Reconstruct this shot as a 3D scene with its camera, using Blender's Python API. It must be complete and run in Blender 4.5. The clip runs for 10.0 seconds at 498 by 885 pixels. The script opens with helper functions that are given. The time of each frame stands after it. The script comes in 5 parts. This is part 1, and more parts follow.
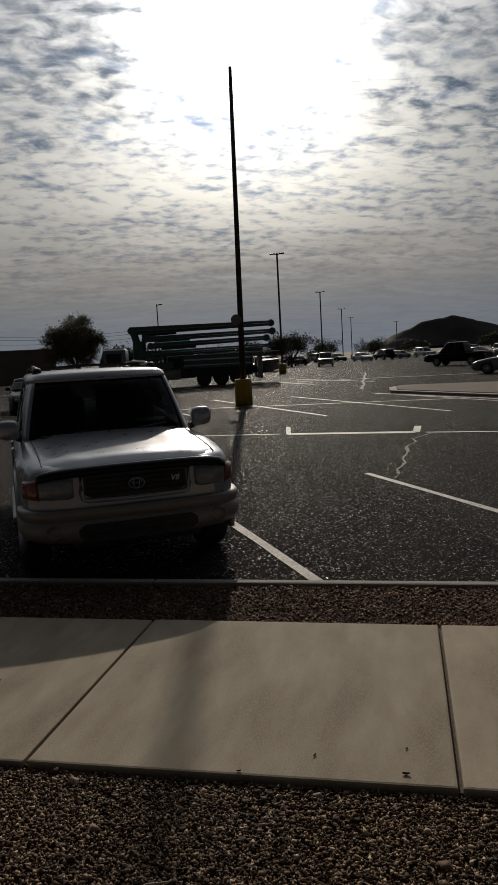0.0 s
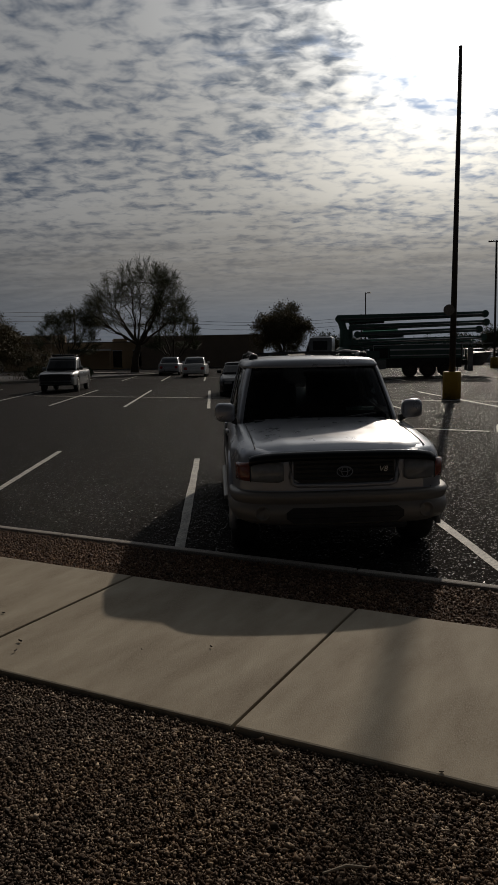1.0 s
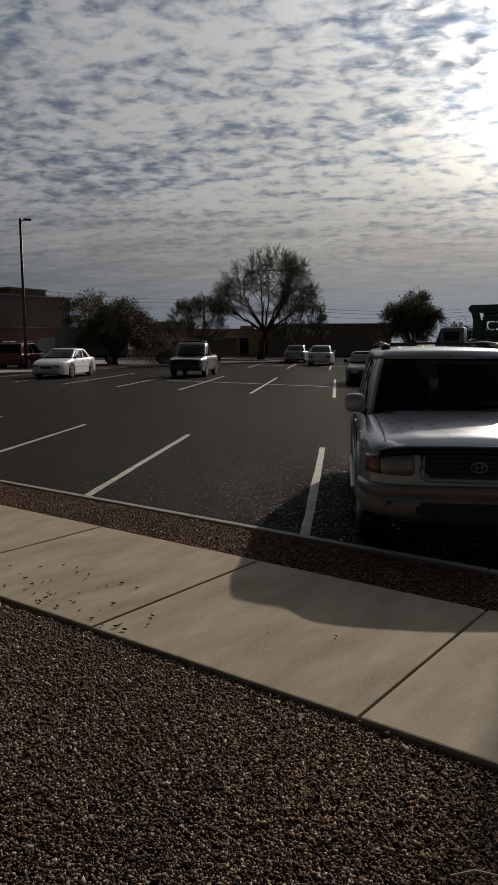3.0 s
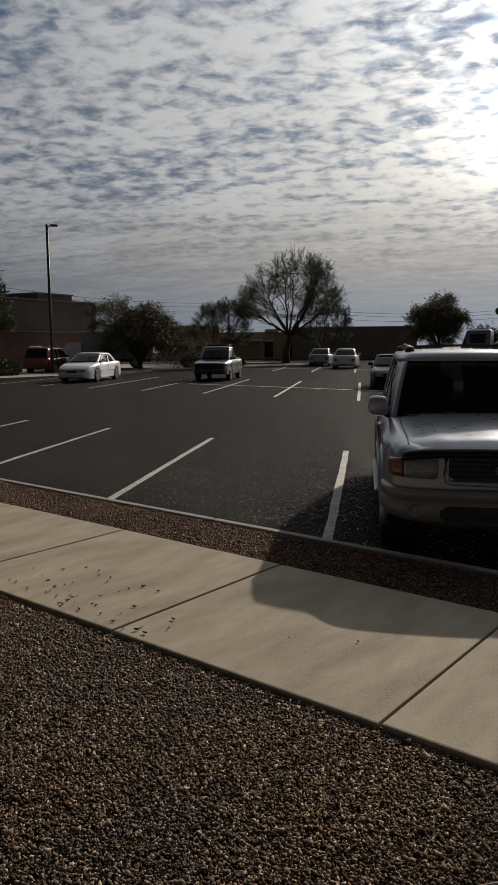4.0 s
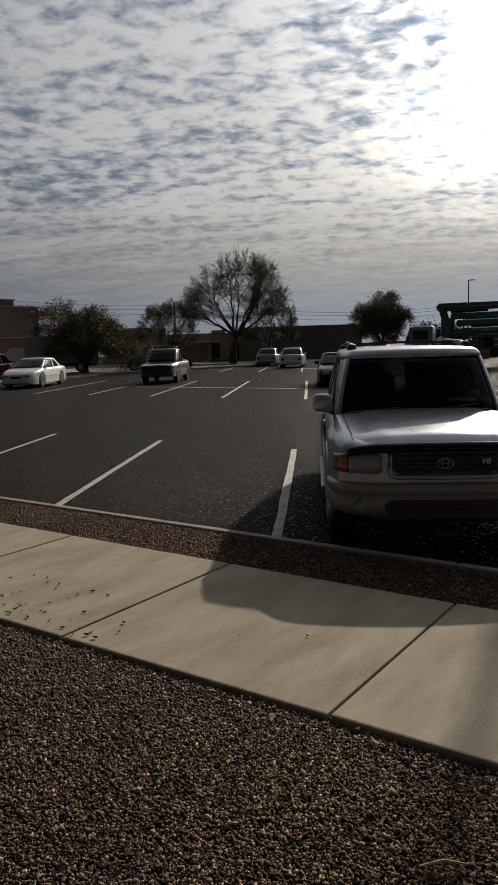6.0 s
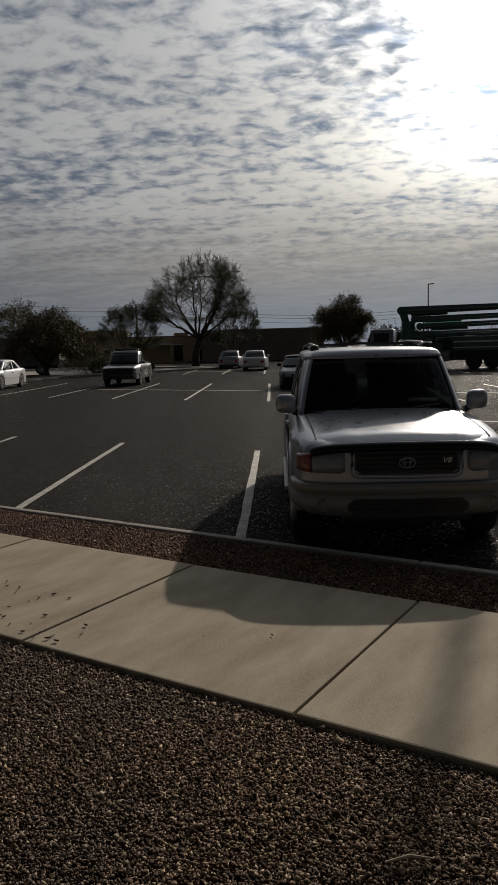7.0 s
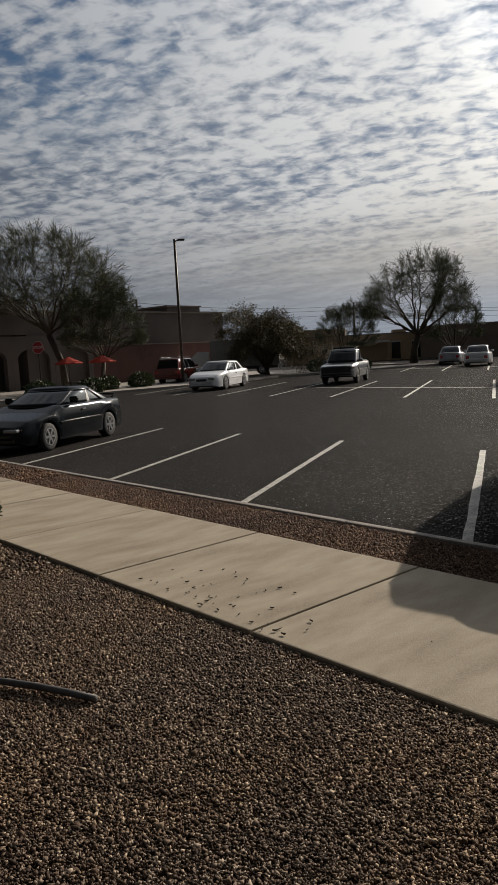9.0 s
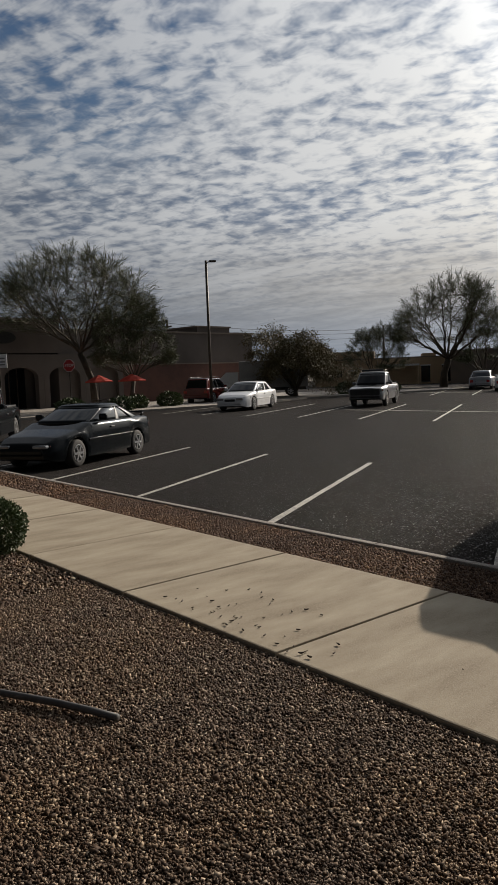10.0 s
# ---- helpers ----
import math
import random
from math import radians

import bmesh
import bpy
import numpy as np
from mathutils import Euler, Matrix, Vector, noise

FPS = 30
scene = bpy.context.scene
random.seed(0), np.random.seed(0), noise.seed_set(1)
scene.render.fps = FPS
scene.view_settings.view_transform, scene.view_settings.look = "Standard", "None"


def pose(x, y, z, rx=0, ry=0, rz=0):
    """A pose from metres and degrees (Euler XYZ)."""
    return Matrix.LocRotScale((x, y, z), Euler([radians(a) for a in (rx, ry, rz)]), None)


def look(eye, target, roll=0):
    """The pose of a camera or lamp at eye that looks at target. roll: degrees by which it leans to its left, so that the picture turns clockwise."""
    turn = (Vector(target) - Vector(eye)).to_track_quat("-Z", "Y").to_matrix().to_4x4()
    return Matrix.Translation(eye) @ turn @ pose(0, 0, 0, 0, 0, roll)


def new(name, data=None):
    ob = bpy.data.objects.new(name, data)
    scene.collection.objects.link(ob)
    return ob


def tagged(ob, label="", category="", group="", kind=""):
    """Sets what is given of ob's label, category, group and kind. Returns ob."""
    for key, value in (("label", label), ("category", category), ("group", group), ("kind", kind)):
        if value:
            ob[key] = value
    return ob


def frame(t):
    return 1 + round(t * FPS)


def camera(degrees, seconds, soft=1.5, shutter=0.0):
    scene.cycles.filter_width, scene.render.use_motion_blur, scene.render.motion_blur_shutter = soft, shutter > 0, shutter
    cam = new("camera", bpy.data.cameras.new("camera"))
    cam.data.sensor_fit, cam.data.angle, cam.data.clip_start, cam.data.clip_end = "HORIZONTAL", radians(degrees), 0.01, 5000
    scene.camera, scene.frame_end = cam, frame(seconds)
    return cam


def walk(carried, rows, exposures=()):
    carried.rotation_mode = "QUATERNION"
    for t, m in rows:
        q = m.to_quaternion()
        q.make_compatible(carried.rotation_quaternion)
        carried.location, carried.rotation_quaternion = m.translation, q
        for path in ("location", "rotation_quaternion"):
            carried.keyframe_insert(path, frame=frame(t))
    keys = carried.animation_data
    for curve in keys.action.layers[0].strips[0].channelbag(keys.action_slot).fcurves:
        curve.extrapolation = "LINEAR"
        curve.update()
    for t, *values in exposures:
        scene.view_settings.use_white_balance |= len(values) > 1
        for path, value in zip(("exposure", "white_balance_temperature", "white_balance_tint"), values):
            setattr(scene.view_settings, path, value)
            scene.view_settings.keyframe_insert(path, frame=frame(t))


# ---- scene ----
cam = camera(37.2, 10.0)
PATH = [
    (0, (1.658, -2.746, 1.683), (1.244, -0.802, 1.453), -3.2),
    (0.5, (1.607, -2.754, 1.685), (0.928, -0.889, 1.437), -2.5),
    (1, (1.576, -2.814, 1.703), (0.662, -1.052, 1.462), -1.2),
    (1.5, (1.56, -2.83, 1.701), (0.542, -1.129, 1.435), -1.5),
    (2, (1.565, -2.82, 1.684), (0.595, -1.096, 1.39), -1.5),
    (2.5, (1.547, -2.84, 1.695), (0.525, -1.145, 1.406), -0.8),
    (2.7, (1.533, -2.866, 1.711), (0.437, -1.217, 1.432), -0.4),
    (3.8, (1.518, -2.827, 1.701), (0.243, -1.309, 1.436), -0.0),
    (4, (1.53, -2.827, 1.703), (0.286, -1.282, 1.444), -0.4),
    (4.5, (1.55, -2.822, 1.702), (0.349, -1.244, 1.439), -0.7),
    (5, (1.565, -2.843, 1.704), (0.389, -1.246, 1.44), -1.0),
    (5.5, (1.571, -2.856, 1.698), (0.395, -1.265, 1.408), -0.7),
    (6, (1.58, -2.838, 1.702), (0.444, -1.213, 1.443), -1.7),
    (6.2, (1.594, -2.843, 1.702), (0.489, -1.19, 1.49), -1.8),
    (7.3, (1.561, -2.818, 1.672), (0.51, -1.139, 1.396), -1.7),
    (7.5, (1.562, -2.827, 1.679), (0.449, -1.19, 1.399), -2.4),
    (8, (1.509, -2.822, 1.669), (0.21, -1.323, 1.411), -3.1),
    (8.5, (1.498, -2.809, 1.67), (0.113, -1.388, 1.419), -4.5),
    (9, (1.483, -2.83, 1.674), (-0.011, -1.521, 1.438), -3.1),
    (9.5, (1.453, -2.824, 1.654), (-0.126, -1.623, 1.399), -2.3),
    (10, (1.434, -2.805, 1.647), (-0.11, -1.546, 1.471), -2.2),
]
EXPOSURES = [(0, -1.25), (0.4, -1.7), (1, -1.45), (1.6, -1.0), (2, -0.85), (2.5, -0.95), (3.8, -0.5), (6, -0.5), (7.4, -0.95), (8.5, -0.45), (9.5, -0.05), (10, -0.1)]
walk(cam, [(t, look(eye, target, roll)) for t, eye, target, roll in PATH], EXPOSURES)

# ---- world and sun ----
SUN_AZ, SUN_EL = radians(11.0), radians(23.9)
sun_dir = Vector((-math.sin(SUN_AZ) * math.cos(SUN_EL), math.cos(SUN_AZ) * math.cos(SUN_EL), math.sin(SUN_EL)))
sun = new("sun", bpy.data.lights.new("sun", "SUN"))
sun.data.energy, sun.data.angle, sun.data.color = 4.8, radians(0.5), (1.0, 0.88, 0.74)
sun.matrix_world = look(sun_dir * 50, (0, 0, 0))

world = bpy.data.worlds.new("world")
scene.world = world
world.use_nodes = True
WN, WL = world.node_tree.nodes, world.node_tree.links
WN.clear()


def wnode(kind, **values):
    n = WN.new(kind)
    for k, v in values.items():
        n.inputs[k].default_value = v
    return n


def wmath(op, a, b=None, clamp=False):
    n = WN.new("ShaderNodeMath")
    n.operation, n.use_clamp = op, clamp
    for i, v in enumerate((a, b)):
        if v is None:
            continue
        if isinstance(v, (int, float)):
            n.inputs[i].default_value = v
        else:
            WL.new(v, n.inputs[i])
    return n.outputs[0]


def wmix(fac, a, b, blend="MIX"):
    n = WN.new("ShaderNodeMix")
    n.data_type, n.blend_type, n.clamp_factor = "RGBA", blend, True
    for sock, v in ((n.inputs[0], fac), (n.inputs[6], a), (n.inputs[7], b)):
        if isinstance(v, (int, float)):
            sock.default_value = v
        elif isinstance(v, tuple):
            sock.default_value = (*v, 1)
        else:
            WL.new(v, sock)
    return n.outputs[2]


def wramp(value, lo, hi, a=0.0, b=1.0):
    n = WN.new("ShaderNodeMapRange")
    n.interpolation_type = "SMOOTHSTEP"
    WL.new(value, n.inputs[0])
    for i, v in enumerate((lo, hi, a, b)):
        n.inputs[1 + i].default_value = v
    return n.outputs[0]


def build_sky():
    """A clear sky behind a sheet of broken high cloud that glows round the sun."""
    sky = WN.new("ShaderNodeTexSky")
    sky.sky_type, sky.sun_disc = "NISHITA", False
    sky.sun_elevation, sky.sun_rotation = SUN_EL, -SUN_AZ
    sky.dust_density, sky.air_density = 0.6, 1.4
    way = WN.new("ShaderNodeTexCoord").outputs["Generated"]
    sep = WN.new("ShaderNodeSeparateXYZ")
    WL.new(way, sep.inputs[0])
    up = wmath("MAXIMUM", sep.outputs[2], 0.0)
    # the direction laid onto a flat cloud sheet
    flat = wmath("ADD", up, 0.15)
    px, py = wmath("DIVIDE", sep.outputs[0], flat), wmath("DIVIDE", sep.outputs[1], flat)
    sheet = WN.new("ShaderNodeCombineXYZ")
    WL.new(px, sheet.inputs[0]), WL.new(py, sheet.inputs[1])

    def clouds(scale, stretch, turn, detail, rough, warp=0.0, off=0.0):
        """Noise on the cloud sheet, drawn out along the direction turn."""
        m = WN.new("ShaderNodeMapping")
        m.vector_type = "TEXTURE"
        m.inputs["Rotation"].default_value = (0, 0, radians(turn))
        m.inputs["Scale"].default_value = (1 / scale, 1 / (scale * stretch), 1)
        m.inputs["Location"].default_value = (off, off * 0.7, 0)
        WL.new(sheet.outputs[0], m.inputs[0])
        n = wnode("ShaderNodeTexNoise", Scale=1.0, Detail=detail, Roughness=rough, Distortion=warp)
        WL.new(m.outputs[0], n.inputs["Vector"])
        return n.outputs[0]

    broad = clouds(0.55, 1.5, 20, 2, 0.5, 0.3, 3.1)
    rolls = clouds(1.5, 3.2, 24, 4, 0.55, 0.5, 1.7)
    cells = clouds(14.0, 1.15, 32, 3, 0.55, 0.3, 0.4)
    wisps = clouds(2.4, 2.4, 22, 6, 0.6, 0.9, 5.3)
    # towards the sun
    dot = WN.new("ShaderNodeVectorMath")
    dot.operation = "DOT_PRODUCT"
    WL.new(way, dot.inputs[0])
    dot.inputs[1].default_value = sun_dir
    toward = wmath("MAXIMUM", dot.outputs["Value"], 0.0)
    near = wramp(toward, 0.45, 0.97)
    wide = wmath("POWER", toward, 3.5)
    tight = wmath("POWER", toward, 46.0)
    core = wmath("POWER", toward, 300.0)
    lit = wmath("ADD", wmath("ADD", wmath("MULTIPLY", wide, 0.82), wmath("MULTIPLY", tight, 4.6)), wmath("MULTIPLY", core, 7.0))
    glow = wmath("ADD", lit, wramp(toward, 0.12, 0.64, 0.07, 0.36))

    # rents in the sheet where blue shows, their edges frayed by the wisps
    def rent(way_to, inner, outer):
        d = WN.new("ShaderNodeVectorMath")
        d.operation = "DOT_PRODUCT"
        WL.new(way, d.inputs[0])
        d.inputs[1].default_value = Vector(way_to).normalized()
        frayed = wmath("ADD", d.outputs["Value"], wmath("MULTIPLY", wmath("SUBTRACT", wisps, 0.5), 0.05))
        return wramp(frayed, math.cos(radians(outer)), math.cos(radians(inner)))

    holes = wmath("ADD", wmath("MULTIPLY", rent((-0.380, 0.845, 0.375), 2, 8), 0.85), wmath("MULTIPLY", rent((-0.80, 0.42, 0.43), 4, 13), 1.0), True)
    holes = wmath("ADD", holes, wmath("MULTIPLY", rent((0.10, 0.92, 0.39), 2, 9), 0.9), True)
    holes = wmath("ADD", holes, wmath("MULTIPLY", rent((0.05, 0.963, 0.262), 1, 4.5), 0.6), True)
    # small cells: bright tops, slate-blue gaps, gathered into long rolls
    grain = wmath("ADD", wmath("MULTIPLY", cells, 0.78), wmath("ADD", wmath("MULTIPLY", rolls, 0.46), wmath("MULTIPLY", wisps, 0.24)))
    grain = wmath("ADD", grain, wmath("ADD", wmath("MULTIPLY", near, 0.07), wmath("MULTIPLY", wmath("SUBTRACT", broad, 0.5), 0.14)))
    shade = wramp(grain, 0.56, 0.90)
    warm = wmath("MULTIPLY", wmath("POWER", toward, 8.0), wramp(up, 0.16, 0.50, 1.0, 0.25))
    tone = wmix(shade, (0.27, 0.335, 0.45), wmix(warm, (0.965, 0.99, 1.025), (1.0, 0.935, 0.80)))
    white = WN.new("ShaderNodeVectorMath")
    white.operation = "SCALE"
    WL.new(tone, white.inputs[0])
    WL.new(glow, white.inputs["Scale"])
    blue = WN.new("ShaderNodeVectorMath")
    blue.operation = "SCALE"
    WL.new(wmix(1.0, sky.outputs[0], (0.62, 0.78, 1.05), "MULTIPLY"), blue.inputs[0])
    blue.inputs["Scale"].default_value = 0.045
    open_sky = wmath("MULTIPLY", holes, wramp(wmath("ADD", wmath("MULTIPLY", wisps, 0.6), wmath("MULTIPLY", cells, 0.4)), 0.40, 0.62, 1.0, 0.12))
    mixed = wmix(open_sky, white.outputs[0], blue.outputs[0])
    # a grey bank low over the horizon, warmer under the sun
    low = wramp(wmath("ADD", up, wmath("MULTIPLY", wmath("SUBTRACT", wisps, 0.5), 0.08)), 0.06, 0.23, 0.95, 0.0)
    grey = WN.new("ShaderNodeVectorMath")
    grey.operation = "SCALE"
    WL.new(wmix(wmath("MULTIPLY", wramp(toward, 0.55, 0.93), wramp(up, 0.02, 0.13)), (0.47, 0.525, 0.61), (0.64, 0.60, 0.55)), grey.inputs[0])
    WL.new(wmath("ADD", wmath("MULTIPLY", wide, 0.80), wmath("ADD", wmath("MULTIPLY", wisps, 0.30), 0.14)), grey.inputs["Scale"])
    whole = wmix(low, mixed, grey.outputs[0])
    back = wnode("ShaderNodeBackground", Strength=SKY)
    WL.new(whole, back.inputs[0])
    out = WN.new("ShaderNodeOutputWorld")
    WL.new(back.outputs[0], out.inputs[0])


SKY = 0.90
build_sky()

# ---- materials ----


def material(name, base, rough=0.6, metal=0.0, second=None, scale=8.0, detail=6.0, amount=1.0, bump=0.0, bump_scale=60.0, coat=0.0, spec=0.5, fine=None, fine_scale=200.0, per_object=0.0, stretch=(1, 1, 1), rough2=None):
    """A surface with broad patches of a second colour, a fine grain, and relief."""
    m = bpy.data.materials.new(name)
    m.use_nodes = True
    N, L = m.node_tree.nodes, m.node_tree.links
    b = N["Principled BSDF"]
    b.inputs["Base Color"].default_value = (*base, 1)
    b.inputs["Roughness"].default_value, b.inputs["Metallic"].default_value = rough, metal
    b.inputs["Coat Weight"].default_value, b.inputs["Specular IOR Level"].default_value = coat, spec
    b.inputs["Coat Roughness"].default_value = 0.05
    tc = N.new("ShaderNodeTexCoord")
    mp = N.new("ShaderNodeMapping")
    mp.inputs["Scale"].default_value = stretch
    L.new(tc.outputs["Object"], mp.inputs[0])

    def noise_out(s, d=detail, r=0.6):
        n = N.new("ShaderNodeTexNoise")
        n.inputs["Scale"].default_value, n.inputs["Detail"].default_value, n.inputs["Roughness"].default_value = s, d, r
        L.new(mp.outputs[0], n.inputs["Vector"])
        return n.outputs[0]

    def ramp(v, lo, hi, a=0.0, c=1.0):
        n = N.new("ShaderNodeMapRange")
        L.new(v, n.inputs[0])
        for i, q in enumerate((lo, hi, a, c)):
            n.inputs[1 + i].default_value = q
        return n.outputs[0]

    def mix(f, a, c):
        n = N.new("ShaderNodeMix")
        n.data_type = "RGBA"
        for s, v in ((n.inputs[0], f), (n.inputs[6], a), (n.inputs[7], c)):
            if isinstance(v, tuple):
                s.default_value = (*v, 1)
            else:
                L.new(v, s)
        return n.outputs[2]

    col = None
    if second:
        f = ramp(noise_out(scale), 0.36, 0.66, 0.0, amount)
        col = mix(f, base, second)
        if rough2 is not None:
            L.new(ramp(noise_out(scale * 1.7), 0.35, 0.65, rough, rough2), b.inputs["Roughness"])
    if fine:
        f = ramp(noise_out(fine_scale, 2.0), 0.45, 0.70)
        col = mix(f, col if col is not None else base, fine)
    if per_object:
        inf = N.new("ShaderNodeObjectInfo")
        hsv = N.new("ShaderNodeHueSaturation")
        L.new(ramp(inf.outputs["Random"], 0, 1, 1 - per_object, 1 + per_object), hsv.inputs["Value"])
        if col is not None:
            L.new(col, hsv.inputs["Color"])
        else:
            hsv.inputs["Color"].default_value = (*base, 1)
        col = hsv.outputs[0]
    if col is not None:
        L.new(col, b.inputs["Base Color"])
    if bump:
        bp = N.new("ShaderNodeBump")
        bp.inputs["Strength"].default_value, bp.inputs["Distance"].default_value = min(1.0, bump), 0.02
        L.new(noise_out(bump_scale, 4.0, 0.7), bp.inputs["Height"])
        L.new(bp.outputs[0], b.inputs["Normal"])
    return m


M = {
    "asphalt": material("asphalt", (0.021, 0.0185, 0.0175), 0.9, second=(0.026, 0.0235, 0.022), scale=0.35, bump=1.0, bump_scale=45.0, fine=(0.050, 0.045, 0.042), fine_scale=40.0, spec=0.02),
    "concrete": material("concrete", (0.43, 0.368, 0.275), 0.82, second=(0.255, 0.205, 0.145), scale=2.3, detail=9.0, bump=0.25, bump_scale=120.0, fine=(0.36, 0.315, 0.245), fine_scale=90.0, per_object=0.08, spec=0.15, stretch=(1.5, 0.5, 1)),
    "kerb": material("kerb", (0.225, 0.195, 0.16), 0.85, second=(0.17, 0.145, 0.125), scale=3.5, bump=0.3, bump_scale=90.0, fine=(0.5, 0.47, 0.43), fine_scale=200.0),
    "soil": material("soil", (0.075, 0.050, 0.036), 0.9, second=(0.105, 0.072, 0.053), scale=2.0, bump=0.8, bump_scale=60.0, fine=(0.15, 0.11, 0.083), fine_scale=80.0),
    "desert": material("desert", (0.17, 0.14, 0.11), 0.9, second=(0.10, 0.09, 0.07), scale=0.03, bump=0.4, bump_scale=2.0),
    "paint_line": material("paint_line", (0.54, 0.51, 0.44), 0.7, second=(0.24, 0.23, 0.21), scale=5.0, amount=0.8, bump=0.3, bump_scale=80.0, fine=(0.16, 0.155, 0.15), fine_scale=45.0),
    "crack_filler": material("crack_filler", (0.17, 0.16, 0.145), 0.85, second=(0.06, 0.056, 0.052), scale=6.0, bump=0.3, bump_scale=60.0),
    "silver": material("silver", (0.38, 0.39, 0.42), 0.27, metal=0.55, coat=0.3, second=(0.34, 0.35, 0.375), scale=3.0, amount=0.4, rough2=0.33, spec=0.4),
    "taupe": material("taupe", (0.26, 0.24, 0.215), 0.45, metal=0.3, coat=0.2, second=(0.21, 0.195, 0.175), scale=4.0, amount=0.5),
    "white_paint": material("white_paint", (0.78, 0.79, 0.80), 0.28, coat=0.7, second=(0.68, 0.68, 0.67), scale=2.0, amount=0.4),
    "black_paint": material("black_paint", (0.006, 0.008, 0.010), 0.16, second=(0.010, 0.011, 0.012), scale=3.0, amount=0.5, spec=0.16),
    "red_paint": material("red_paint", (0.16, 0.020, 0.018), 0.25, coat=0.8, second=(0.12, 0.02, 0.018), scale=3.0),
    "grey_paint": material("grey_paint", (0.20, 0.21, 0.215), 0.28, metal=0.4, coat=0.7, second=(0.12, 0.125, 0.13), scale=3.0),
    "green_paint": material("green_paint", (0.025, 0.10, 0.075), 0.4, coat=0.3, second=(0.05, 0.12, 0.10), scale=1.5, amount=0.6),
    "tint": material("tint", (0.008, 0.010, 0.012), 0.05, spec=0.22),
    "tyre": material("tyre", (0.018, 0.018, 0.018), 0.8, second=(0.035, 0.033, 0.030), scale=14.0),
    "rim": material("rim", (0.55, 0.55, 0.56), 0.3, metal=0.9, second=(0.35, 0.35, 0.36), scale=10.0, amount=0.5),
    "chrome": material("chrome", (0.78, 0.78, 0.79), 0.12, metal=1.0, second=(0.6, 0.6, 0.6), scale=12.0, amount=0.3),
    "black_plastic": material("black_plastic", (0.014, 0.014, 0.015), 0.5, second=(0.03, 0.03, 0.03), scale=9.0, bump=0.1, bump_scale=300.0),
    "lamp_glass": material("lamp_glass", (0.24, 0.25, 0.26), 0.14, coat=0.6, second=(0.13, 0.14, 0.145), scale=10.0, amount=0.6),
    "amber": material("amber", (0.24, 0.06, 0.025), 0.18, coat=0.6, second=(0.19, 0.035, 0.025), scale=12.0),
    "red_glass": material("red_glass", (0.40, 0.02, 0.02), 0.15, coat=1.0),
    "pole_metal": material("pole_metal", (0.060, 0.052, 0.045), 0.5, metal=0.5, second=(0.10, 0.08, 0.065), scale=5.0),
    "yellow": material("yellow", (0.62, 0.38, 0.02), 0.6, second=(0.45, 0.27, 0.03), scale=2.5, bump=0.2, bump_scale=60.0, fine=(0.30, 0.20, 0.05), fine_scale=25.0),
    "stucco": material("stucco", (0.135, 0.115, 0.105), 0.9, second=(0.11, 0.093, 0.083), scale=0.5, bump=0.4, bump_scale=40.0),
    "stucco_tan": material("stucco_tan", (0.56, 0.42, 0.27), 0.9, second=(0.46, 0.345, 0.225), scale=0.4, bump=0.4, bump_scale=40.0),
    "stucco_dark": material("stucco_dark", (0.25, 0.205, 0.17), 0.9, second=(0.20, 0.165, 0.14), scale=0.5, bump=0.4, bump_scale=40.0),
    "brick": material("brick", (0.115, 0.055, 0.042), 0.85, second=(0.085, 0.042, 0.034), scale=1.2, bump=0.3, bump_scale=40.0, per_object=0.15),
    "bark": material("bark", (0.060, 0.048, 0.036), 0.9, second=(0.10, 0.085, 0.062), scale=9.0, bump=0.6, bump_scale=50.0, stretch=(1, 1, 0.25)),
    "leaf": material("leaf", (0.070, 0.085, 0.040), 0.7, second=(0.10, 0.105, 0.05), scale=0.8, per_object=0.1),
    "leaf_warm": material("leaf_warm", (0.105, 0.090, 0.038), 0.7, second=(0.15, 0.115, 0.05), scale=0.8),
    "bush": material("bush", (0.050, 0.080, 0.026), 0.6, second=(0.085, 0.11, 0.045), scale=6.0),
    "hill": material("hill", (0.055, 0.050, 0.044), 0.95, second=(0.036, 0.036, 0.030), scale=0.05, detail=8.0, bump=0.8, bump_scale=0.15),
    "umbrella": material("umbrella", (0.62, 0.055, 0.03), 0.7, second=(0.5, 0.05, 0.03), scale=3.0),
    "stop_red": material("stop_red", (0.50, 0.02, 0.02), 0.45, second=(0.42, 0.03, 0.03), scale=5.0),
    "dry_leaf": material("dry_leaf", (0.035, 0.022, 0.014), 0.85, second=(0.07, 0.043, 0.025), scale=30.0, per_object=0.2),
    "rubber_hose": material("rubber_hose", (0.045, 0.042, 0.042), 0.6, second=(0.09, 0.085, 0.08), scale=12.0),
    "twig": material("twig", (0.55, 0.45, 0.32), 0.8, second=(0.40, 0.31, 0.21), scale=30.0),
    "seat_cloth": material("seat_cloth", (0.09, 0.085, 0.08), 0.9, second=(0.06, 0.057, 0.053), scale=20.0),
}


